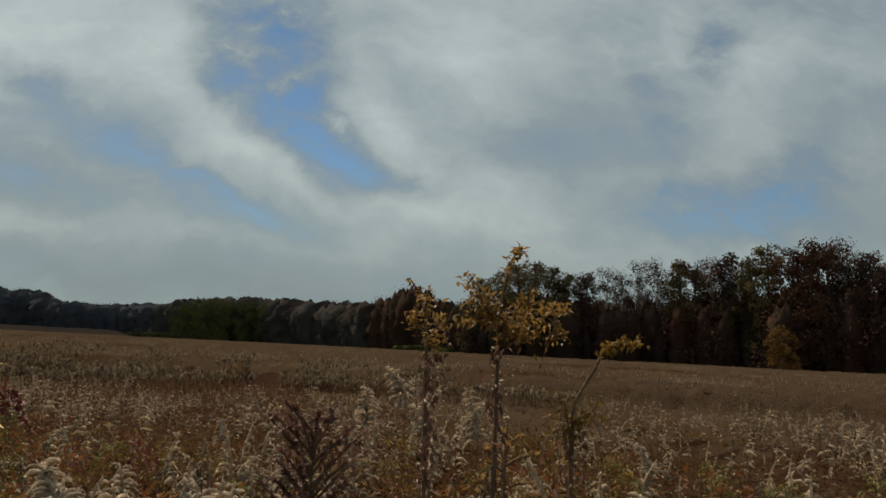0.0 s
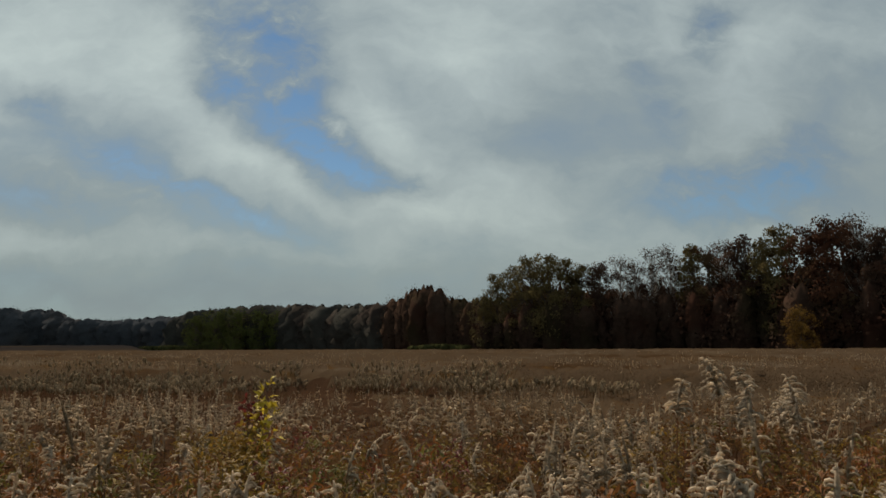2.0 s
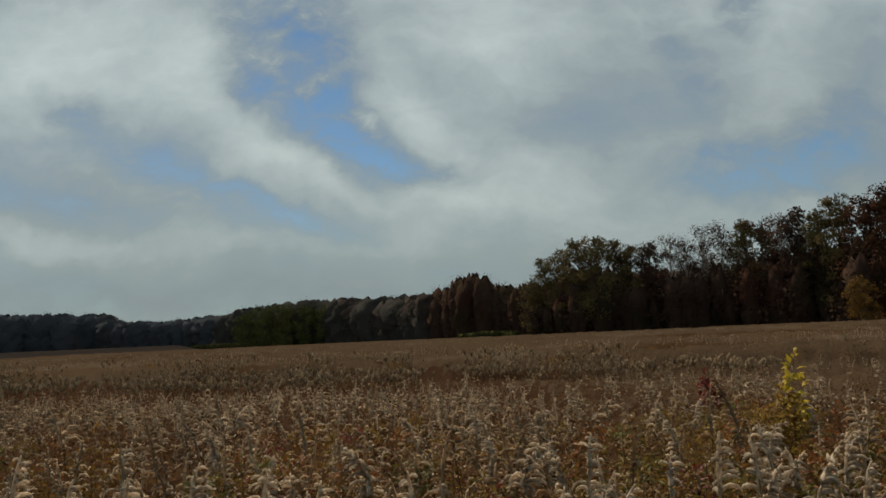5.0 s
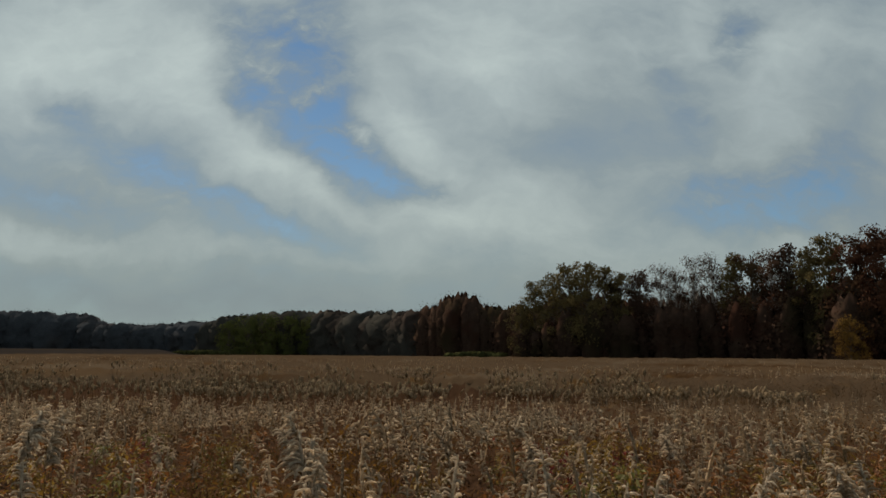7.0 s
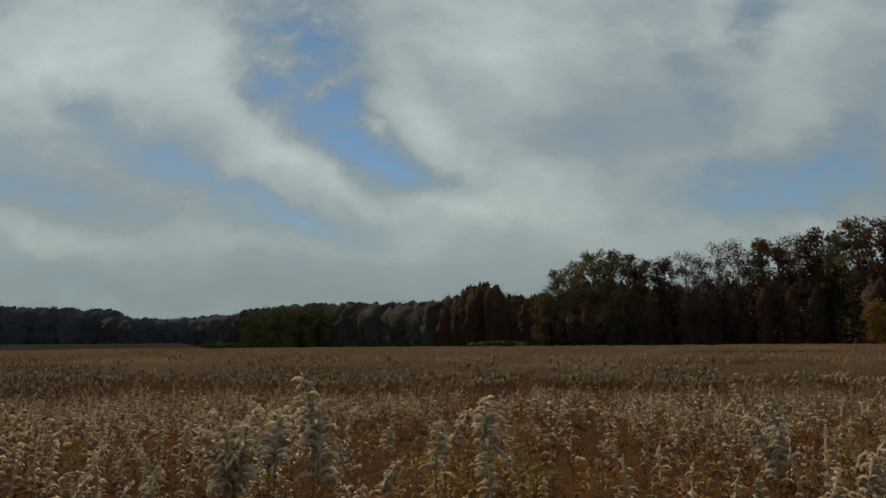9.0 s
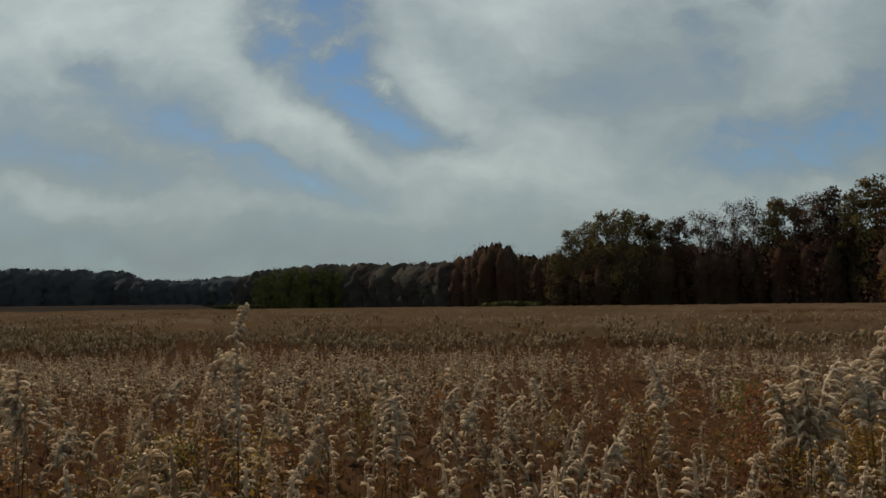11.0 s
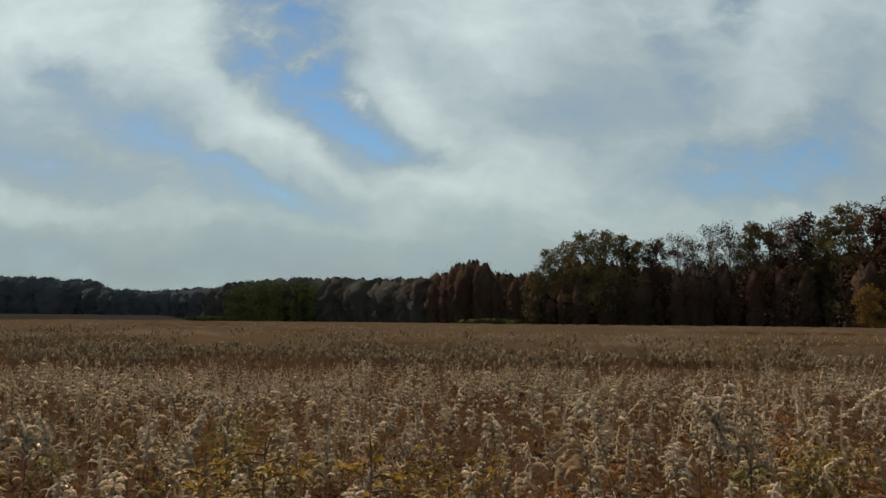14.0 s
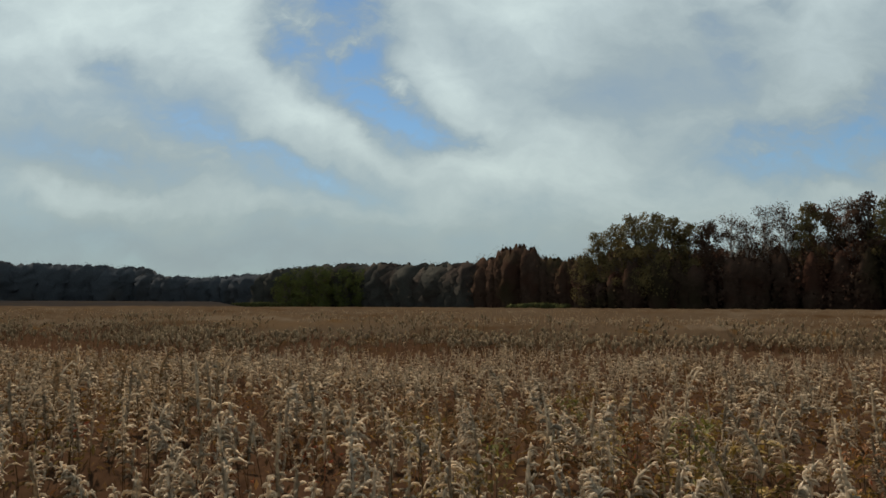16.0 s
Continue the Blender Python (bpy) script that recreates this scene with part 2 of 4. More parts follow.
# greyed browns: the haze over the woods is mixed into the leaf colour
M_HAZED_BROWN = material("hazed_brown_woods", ((0.036, 0.036, 0.032), (0.051, 0.047, 0.041)), 0.9, fine=0.06, thin=0.05, bump=0.5, patches=(((0.037, 0.029, 0.025), 0.03, 0.5, 0.65),))
M_VERGE = material("verge_leaves", ((0.034, 0.037, 0.015), (0.06, 0.058, 0.022)), 0.3, fine=0.15, thin=0.1)
# blue-grey leaves: distance haze painted in, no air is drawn
M_FAR_HAZED = material("far_woods", ((0.041, 0.045, 0.052), (0.058, 0.062, 0.069)), 0.9, fine=0.06, thin=0.05, bump=0.5, patches=(((0.046, 0.044, 0.045), 0.03, 0.5, 0.65),))
M_YELLOW = material("yellow_leaves", ((0.34, 0.25, 0.020), (0.52, 0.40, 0.040)), 20.0, rough=0.6, fine=0.25, thin=0.4)
M_AMBER = material("amber_leaves", ((0.165, 0.092, 0.024), (0.33, 0.190, 0.048)), 20.0, rough=0.6, fine=0.35, thin=0.4)
M_RED = material("dark_red_leaves", ((0.08, 0.016, 0.013), (0.17, 0.034, 0.025)), 15.0, rough=0.6, fine=0.35, thin=0.3)
M_MAROON = material("maroon_brown_leaves", ((0.10, 0.050, 0.036), (0.23, 0.118, 0.080)), 15.0, rough=0.75, fine=0.35, thin=0.25)
M_WEED = material("weed_leaves", ((0.105, 0.066, 0.018), (0.21, 0.135, 0.030)), 9.0, rough=0.7, fine=0.35, thin=0.3)
M_RUST = material("rusty_leaves", ((0.12, 0.045, 0.014), (0.24, 0.10, 0.03)), 9.0, rough=0.75, fine=0.35, thin=0.3)
M_DULL = material("dull_olive_leaves", ((0.08, 0.07, 0.016), (0.16, 0.14, 0.032)), 9.0, rough=0.75, fine=0.35, thin=0.3)
M_GOLDWEED = material("gold_weed_leaves", ((0.135, 0.078, 0.014), (0.25, 0.150, 0.026)), 9.0, rough=0.7, fine=0.3, thin=0.35)
M_TWIG = material("twig", ((0.09, 0.055, 0.035), (0.16, 0.11, 0.07)), 30.0)
M_SILK = material("seed_silk", ((0.38, 0.34, 0.28), (0.60, 0.555, 0.475)), 160.0, fine=0.25, thin=0.4, bump=0.6)
M_POD = material("pod_husk", ((0.05, 0.04, 0.02), (0.15, 0.115, 0.055)), 160.0, bump=0.5)


# ---- mesh helpers ----
rng = np.random.default_rng(7)


def joined(pieces):
    """Vertices and four-cornered faces of several pieces as one; each piece is (vertices, faces, material index)."""
    vs, qs, ms, n = [], [], [], 0
    for v, q, m in pieces:
        vs.append(v), qs.append(np.asarray(q) + n), ms.append(np.full(len(q), m) if np.isscalar(m) else m)
        n += len(v)
    return np.concatenate(vs), np.concatenate(qs), np.concatenate(ms)


def mesh_of(name, piece, materials, smooth=True, normals=None):
    v, q, m = piece
    me = bpy.data.meshes.new(name)
    me.vertices.add(len(v)), me.loops.add(len(q) * 4), me.polygons.add(len(q))
    me.vertices.foreach_set("co", np.asarray(v, np.float32).ravel())
    me.loops.foreach_set("vertex_index", np.asarray(q, np.int32).ravel())
    me.polygons.foreach_set("loop_start", np.arange(0, len(q) * 4, 4, dtype=np.int32))
    me.polygons.foreach_set("material_index", np.asarray(m, np.int32))
    me.polygons.foreach_set("use_smooth", np.full(len(q), smooth))
    for mat in materials:
        me.materials.append(mat)
    me.update(calc_edges=True)
    if normals is not None:
        me.normals_split_custom_set_from_vertices(np.asarray(normals, np.float32))
    return me


def part(name, piece, mat, parent, label="", smooth=True, normals=None):
    ob = new(name, mesh_of(name, piece, [mat], smooth, normals))
    ob.parent = parent
    if label:
        tagged(ob, label)
    return ob


def tube(path, radii, sides=4, uneven=0.0, r=rng):
    path, radii = np.asarray(path, float), np.asarray(radii, float)
    k = len(path)
    along = np.gradient(path, axis=0)
    along /= np.linalg.norm(along, axis=1, keepdims=True) + 1e-9
    ref = np.where(np.abs(along[:, 2:3]) > 0.9, [[1.0, 0, 0]], [[0, 0, 1.0]])
    s = np.cross(along, ref)
    s /= np.linalg.norm(s, axis=1, keepdims=True) + 1e-9
    n = np.cross(s, along)
    a = np.linspace(0, 2 * np.pi, sides, endpoint=False)
    rad = radii[:, None] * (1 + uneven * r.uniform(-1, 1, (k, sides)))
    v = path[:, None] + rad[..., None] * (np.cos(a)[None, :, None] * s[:, None] + np.sin(a)[None, :, None] * n[:, None])
    i, j = np.meshgrid(np.arange(k - 1), np.arange(sides), indexing="ij")
    j2 = (j + 1) % sides
    q = np.stack([i * sides + j, (i + 1) * sides + j, (i + 1) * sides + j2, i * sides + j2], -1).reshape(-1, 4)
    return v.reshape(-1, 3), q


def leaf_cards(centres, sizes, r=rng, hang=0.0, long=1.6, outs=None, loose=0.55, ways=None):
    """Small bent leaves, one face each, turned at random, loosely facing outs, or loosely along ways."""
    n = len(centres)
    d = r.normal(size=(n, 3))
    d[:, 2] -= hang
    if ways is not None:
        d = ways + 0.30 * d
    if outs is not None:
        face = outs + loose * r.normal(size=(n, 3))
        face /= np.linalg.norm(face, axis=1, keepdims=True) + 1e-9
        d = np.cross(face, d)
    d /= np.linalg.norm(d, axis=1, keepdims=True) + 1e-9
    s = np.cross(d, r.normal(size=(n, 3)) if outs is None else face)
    s /= np.linalg.norm(s, axis=1, keepdims=True) + 1e-9
    up = np.cross(s, d)
    L, W = sizes[:, None] * long, sizes[:, None] * 0.5
    c = np.asarray(centres)
    v = np.stack([c - d * L * 0.5, c + s * W - up * W * 0.4, c + d * L * 0.5, c - s * W - up * W * 0.4], 1).reshape(-1, 3)
    return v, np.arange(4 * n).reshape(n, 4)


def spread(protos, which, x, y, z, turn, size, lean, lean_to):
    """Many plants, each a turned, leaning copy of a prototype, as one mesh's vertices and faces."""
    pieces = []
    for k, (v, q, m) in enumerate(protos):
        ids = np.nonzero(which == k)[0]
        if not len(ids):
            continue
        c, s = np.cos(turn[ids])[:, None], np.sin(turn[ids])[:, None]
        sc = size[ids][:, None]
        vx, vy, vz = v[:, 0] * sc, v[:, 1] * sc, v[:, 2] * sc
        px, py = c * vx - s * vy, s * vx + c * vy
        px, py = px + vz * (lean[ids] * np.cos(lean_to[ids]))[:, None], py + vz * (lean[ids] * np.sin(lean_to[ids]))[:, None]
        vv = np.stack([px + x[ids][:, None], py + y[ids][:, None], vz + z[ids][:, None]], -1).reshape(-1, 3)
        qq = (q[None] + (np.arange(len(ids)) * len(v))[:, None, None]).reshape(-1, 4)
        pieces.append((vv, qq, np.tile(m, len(ids))))
    return joined(pieces)


# ---- ground ----
def bank(x, y):
    """0 before and 1 beyond the low bank that runs slantwise across the field."""
    f = np.clip((y - np.clip(28.2 - 0.385 * x, 16, 52) + 1.6) / 3.4, 0, 1)
    return f * f * (3 - 2 * f)


def step(f):
    f = np.clip(f, 0, 1)
    return f * f * (3 - 2 * f)


def rise(x, y):
    """The lie of the land: it falls gently from the path, climbs a low bank and runs level to the woods, and rises to a far field in the north-west."""
    far = step((np.hypot(x, y) - 270) / 300) * step((-np.degrees(np.arctan2(x, y)) - 18.7) / 2.0) * (y > 0)
    fall = np.interp(y, (4, 7.5, 14, 20, 28), (0, -0.12, -0.42, -0.62, -0.70)) * (1 - bank(x, y))
    return fall + 0.06 * np.sin(x * 0.11 + 1.3) * np.sin(y * 0.08 + 0.4) * np.clip(y / 20, 0, 1) + 3.4 * far


def sheet(name, xs, ys, zf, mat):
    gx, gy = np.meshgrid(xs, ys, indexing="ij")
    v = np.stack([gx, gy, zf(gx, gy)], -1).reshape(-1, 3)
    i, j = np.meshgrid(np.arange(len(xs) - 1), np.arange(len(ys) - 1), indexing="ij")
    n = len(ys)
    q = np.stack([i * n + j, (i + 1) * n + j, (i + 1) * n + j + 1, i * n + j + 1], -1).reshape(-1, 4)
    return new(name, mesh_of(name, (v, q, np.zeros(len(q), int)), [mat]))


gx = np.concatenate([-np.geomspace(2500, 45, 30), np.linspace(-40, 40, 41), np.geomspace(45, 2500, 30)])
gy = np.concatenate([-np.geomspace(2500, 12, 20), np.linspace(-10, 60, 36), np.geomspace(64, 2500, 40)])
tagged(sheet("ground", gx, gy, rise, M_SOIL), "dark brown soil and plant litter under the field", "ground", kind="structure")


# ---- goldenrod gone to seed ----
def goldenrod(r, branches, sides, steps, leaves, tall=1.1, arching=False, bulk=1.0):
    """One plant in three pieces: a plume of thick woolly branchlets that arch out from its axis, a stem, hanging dry leaves. arching: the plume nods over to one side."""
    fine = steps > 2
    bend = r.uniform(-0.07, 0.07, 2)
    h = tall * r.uniform(0.93, 1.08)
    plume = r.uniform(0.12, 0.21) * bulk
    at = lambda f: np.array([bend[0] * f * f, bend[1] * f * f, h * f])
    stem = tube([at(f) for f in ((0.0, 0.5, 1 - 0.6 * plume / h) if fine else (0.5, 1 - 0.5 * plume / h))], [0.0032, 0.0026, 0.0016] if fine else [0.003, 0.002], 3, r=r)
    side = r.uniform(0, 2 * np.pi)
    nod = np.array([np.cos(side), np.sin(side), -0.35]) * (r.uniform(0.02, 0.075) if arching else r.uniform(0.0, 0.03)) * bulk
    axis = lambda f: at(1 - plume * (1 - f) / h) + nod * np.clip(f, 0, 2) ** 2
    full = r.uniform(0.95, 1.35) if arching else r.uniform(0.6, 1.1)
    if fine and bulk > 1.3:
        full *= 0.92
    coarse = 1.0 if fine else 1.5 if steps == 2 else 2.0
    fs = np.linspace(0.08, 1.04, 7 if fine else 4 if steps == 2 else 3)
    fluff = [(*tube([axis(f) + r.normal(0, 0.0015, 3) for f in fs], (1.0 if fine else 0.8) * np.interp(fs, (0.08, 0.35, 0.8, 1.08), (0.0025, 0.0075, 0.0065, 0.0015)) * bulk ** (0.1 if fine else 0.5), sides, 0.30, r), 0)]
    tips, sizes, ways = [], [], []
    for b in range(branches):
        f = 0.94 * np.clip((b + r.uniform(-0.4, 0.4)) / max(branches - 1, 1), 0, 1)
        a = side + r.normal(0, 1.2) if arching else b * 2.4 + r.normal(0, 0.5)
        long = (0.018 + 0.034 * (1 - f) ** 0.7) * r.uniform(0.7, 1.25) * full * (1.15 * bulk ** 0.5 if fine else bulk)
        up, down = (r.uniform(0.7, 1.4), r.uniform(-1.5, -0.5)) if fine else (r.uniform(0.3, 1.1), r.uniform(-1.0, -0.2))
        long *= 1.0 if fine else 1.2
        fat = r.uniform(0.0050, 0.0088) * coarse * (1.1 - 0.35 * f) * (0.80 if fine else bulk ** 0.5)
        p, path = axis(f), [axis(f)]
        for k in range(steps):
            e = up + (down - up) * (k + 0.5) / steps
            p = p + np.array([np.cos(a) * np.cos(e), np.sin(a) * np.cos(e), np.sin(e)]) * long / steps
            path.append(p)
        g = np.linspace(0, 1, steps + 1)
        fluff.append((*tube(path, fat * np.interp(g, (0, 0.3, 0.75, 1), (0.55, 1.0, 1.0, 0.35)), sides, 0.38, r), 0))
        if fine:
            for k in range(1, steps + 1):
                tips.append(path[k] + r.normal(0, 0.6 * fat, 3)), sizes.append(fat * r.uniform(0.7, 1.4)), ways.append(path[k] - path[k - 1] + r.normal(0, 0.006, 3))
    if fine:
        ways = np.array(ways)
        ways /= np.linalg.norm(ways, axis=1, keepdims=True) + 1e-9
        fluff.append((*leaf_cards(np.array(tips), np.array(sizes), r, 0.0, 1.5, ways=ways), 0))
    f = r.uniform(0.42, 1 - 0.75 * plume / h, leaves)
    c = np.stack([at(k) for k in f])
    a = r.uniform(0, 2 * np.pi, leaves)
    c[:, 0] += 0.03 * np.cos(a)
    c[:, 1] += 0.03 * np.sin(a)
    dry = leaf_cards(c, r.uniform(0.007, 0.015, leaves), r, 0.8, 3.2)
    return joined(fluff), (*stem, np.ones(len(stem[1]), int)), (*dry, np.ones(len(dry[1]), int))


def scatter(x0, x1, y0, y1, per, r, widen=0.0, clump=0.0):
    """Loose places over a strip that widens with depth to suit the view."""
    n = int((x1 - x0 + 2 * widen * y1) * (y1 - y0) * per)
    x, y = r.uniform(x0 - widen * y1, x1 + widen * y1, n), r.uniform(y0, y1, n)
    keep = (x > x0 - widen * y) & (x < x1 + widen * y)
    keep &= ~leafy(x, y) | (r.random(len(x)) < 0.35) | (y > 12)
    x, y = x[keep], y[keep]
    if clump:
        # the shoots of one root stand together
        order = np.argsort(x[: len(x) // 7])
        home = order[np.clip(np.searchsorted(x[order], x) + r.integers(-1, 2, len(x)), 0, len(order) - 1)]
        near_by = np.hypot(x - x[home], y - y[home]) < 0.9
        pull = clump * near_by * r.uniform(0.3, 1.0, len(x))
        x, y = x + (x[home] - x) * pull, np.maximum(y + (y[home] - y) * pull, y0)
    return x, y


def tallness(x, y):
    """Slow waves of higher and lower growth."""
    return 1.0 + 0.07 * np.sin(0.31 * x + 1.9) * np.sin(0.42 * y + 0.2 * x) * np.clip(y / 6 - 0.5, 0, 1) + 0.10 * np.sin(0.9 * x + 0.7 * y) * np.sin(0.5 * y - 0.3 * x + 1) + 0.06 * np.sin(2.3 * x + 1.1 * y + 2) * np.sin(1.7 * y + 0.4 * x)


def leafy(x, y):
    """Where leafy weeds crowd out the goldenrod: patches in the first half of the walk, few later."""
    n = np.sin(1.3 * x + 0.9 * y + 0.6) * np.sin(0.8 * y - 1.1 * x + 2.0) + 0.5 * np.sin(2.9 * x - 1.7 * y)
    return n > np.interp(x, (-14, -7, -5, 2), (1.15, 1.0, 0.45, 0.30))


def brush(r, count=18):
    """A dry grassy weed without a plume: withered leaves up its stalk."""
    z = r.uniform(0.55, 1.0, count)
    c = np.stack([r.normal(0, 0.045, count), r.normal(0, 0.045, count), z], -1)
    leaf = leaf_cards(c, r.uniform(0.008, 0.02, count) * (1.25 - 0.5 * z), r, -0.6, 3.0)
    return *leaf, np.full(count, 2)


def plumed(x, y):
    """The share of plants with plumes: fewer where the walk begins and out to the north-east, in uneven patches."""
    n = np.sin(0.7 * x + 0.4 * y + 1.0) * np.sin(0.5 * y - 0.6 * x) + 0.6 * np.sin(1.9 * x + 0.8 * y) * np.sin(1.3 * y - 0.7 * x + 2)
    # close by, single clumps with brown growth between them
    n = n + 1.5 * np.tanh(3.5 * np.sin(3.3 * x + 1.2 * y + 0.8 * np.sin(2.1 * y)) * np.sin(2.2 * y - 1.8 * x + np.sin(1.7 * x)) - 0.35) * np.clip((12 - y) / 4, 0, 1)
    return np.interp(x - 0.15 * y, (-13, -10.5, -5, -1.5), (1.0, 0.66, 0.62, 0.58)) + np.interp(x, (-14, -10), (0.25, 0.46)) * n - 0.2 * np.clip((y - 6) / 5, 0, 1) * np.clip((x + 4) / 6, 0, 1) - 0.16 * np.clip((y - 5) / 4, 0, 1) - 0.14 * np.clip((y - 14) / 10, 0, 1)


def field_strip(name, protos, x, y, label, r, spread_of=(0.8, 1.1), mixed=True, fluff=M_FLUFF):
    n = len(x)
    brushes = [brush(r, 22 if y.min() < 5 else 9) for _ in range(6)]
    which = np.where((r.random(n) < plumed(x, y)) | (not mixed), r.integers(0, len(protos), n), len(protos) + r.integers(0, 6, n))
    piece = spread(protos + brushes, which, x, y, rise(x, y), r.uniform(0, 2 * np.pi, n), r.uniform(*spread_of, n) * tallness(x, y), np.abs(r.normal(0, 0.17 if y.min() < 5 else 0.26, n)), r.uniform(0, 2 * np.pi, n))
    return tagged(new(name, mesh_of(name, piece, [fluff, M_DRY, M_BRUSH])), label, "goldenrod field", kind="stuff")


LEFT, RIGHT = -15.2, 1.2
near = [joined(goldenrod(rng, 15, 3, 3, 4, arching=k % 5 < 2, bulk=1.22)) for k in range(24)]
x, y = scatter(LEFT, RIGHT, 2.0, 2.75, 34, rng, 0.62)
x2, y2 = scatter(LEFT, RIGHT, 2.75, 5.5, 34, rng, 0.62, 0.75)
x, y = np.concatenate([x, x2]), np.concatenate([y, y2])
field_strip("goldenrod_field", near, x, y, "dense brown goldenrod gone to grey fluffy seed", rng, (0.80, 1.12))
middle = [joined(goldenrod(rng, 6, 3, 2, 1, arching=k % 3 < 1, bulk=1.42)) for k in range(16)]
x, y = scatter(LEFT, RIGHT, 5.5, 15, 23, rng, 0.62, 0.6)
field_strip("goldenrod_field", middle, x, y, "dense brown goldenrod gone to grey fluffy seed", rng, (0.82, 1.10))
far = [joined(goldenrod(rng, 3, 3, 1, 1, arching=k % 2 == 0, bulk=1.55)) for k in range(10)]
x, y = scatter(LEFT, RIGHT, 15, 42, 6.0, rng, 0.64)
# few among the full heads that crowd before the bank
keep = (y < 28.2 - 0.385 * x - 14 * np.clip(0.35 - 0.03 * x, 0.35, 1.0)) | (y > 32.2 - 0.385 * x) | (rng.random(len(x)) < np.interp(x, (-4, 8), (0.05, 0.9)))
x, y = x[keep], y[keep]
field_strip("goldenrod_field", far, x, y, "more distant goldenrod gone to grey fluffy seed", rng, (0.88, 1.04))
x, y = scatter(LEFT, RIGHT, 42, 110, 0.6, rng, 0.66)
field_strip("goldenrod_field", [joined(goldenrod(rng, 2, 3, 1, 1)) for _ in range(6)], x, y, "far goldenrod gone to grey fluffy seed", rng, (0.88, 1.02))


# fuller, taller heads along the bank, in clumps
def full_head(r):
    """A goldenrod seen from afar: a round, lumpy seed head that nods over its stem."""
    h, long, fat = 1.16 * r.uniform(0.95, 1.05), r.uniform(0.11, 0.19), r.uniform(0.026, 0.044)
    nod = r.normal(0, 0.035, 2)
    pieces = [(*tube([(0, 0, 0.45), (0, 0, h - long)], [0.004, 0.003], 3, 0, r), 1)]
    axis = [np.array([nod[0] * f * f, nod[1] * f * f, h - long * (1 - f)]) for f in (0.0, 0.25, 0.55, 0.8, 1.0)]
    pieces.append((*tube(axis, fat * np.array([0.25, 0.95, 1.0, 0.62, 0.12]), 6, 0.28, r), 0))
    for k in range(3):
        a, f = r.uniform(0, 6.28), r.integers(1, 4)
        out = np.array([np.cos(a), np.sin(a), r.uniform(-0.3, 0.5)]) * fat * r.uniform(1.2, 1.9)
        pieces.append((*tube([axis[f], axis[f] + out * 0.7, axis[f] + out + np.array([0, 0, -0.02])], fat * np.array([0.45, 0.42, 0.1]), 4, 0.3, r), 0))
    return joined(pieces)


heads = [full_head(rng) for _ in range(14)]
x = rng.uniform(-44, 9, 7000)
y = 28.2 - 0.385 * x + rng.uniform(-14.0, 1.5, 7000) * np.clip(0.35 - 0.03 * x, 0.35, 1.0)
keep = np.sin(0.55 * x + 0.3 * y) + 0.8 * np.sin(0.9 * y - 0.4 * x + 1) + 0.6 * np.sin(1.7 * x + 0.5) > np.interp(x, (-6, 6), (-0.55, 0.9))
field_strip("goldenrod_field", heads, x[keep], y[keep], "clumps of taller goldenrod with full round seed heads", rng, (0.90, 1.16), False, M_HEAD)
# a strip of grass bending away to the north, painting the shade at the bank's foot
along = rng.uniform(0, 1, 2600)
x = 2.0 + 15.0 * along
y = 28.2 - 0.385 * x + rng.normal(-0.4, 0.6, 2600)
piece = spread([brush(rng, 6) for _ in range(6)], rng.integers(0, 6, 2600), x, y, rise(x, y), rng.uniform(0, 6.28, 2600), rng.uniform(1.0, 1.16, 2600), np.abs(rng.normal(0, 0.1, 2600)), rng.uniform(0, 6.28, 2600))
tagged(new("bank_shade_grass", mesh_of("bank_shade_grass", (piece[0], piece[1], np.zeros(len(piece[1]), int)), [M_BANK_SHADE], smooth=False)), "strip of dry grass along the bank, coloured dark as the bank's shade", "dry grass", kind="stuff")


def leaf_litter(r, count):
    """Withered leaves and stalks that fill the rows between the plumes nearest to the path."""
    x, y = r.uniform(LEFT - 3, RIGHT + 3, count), 2.0 + 6.0 * r.random(count) ** 1.2
    z = rise(x, y) + r.uniform(0.66, 0.96, count) * tallness(x, y)
    piece = leaf_cards(np.stack([x, y, z], -1), r.uniform(0.008, 0.020, count), r, 0.4, 3.0)
    tagged(new("withered_leaves", mesh_of("withered_leaves", (*piece, np.zeros(count, int)), [M_DRY], smooth=False)), "withered brown leaves between the goldenrod stems", "dry leaves", kind="stuff")


leaf_litter(rng, 30000)


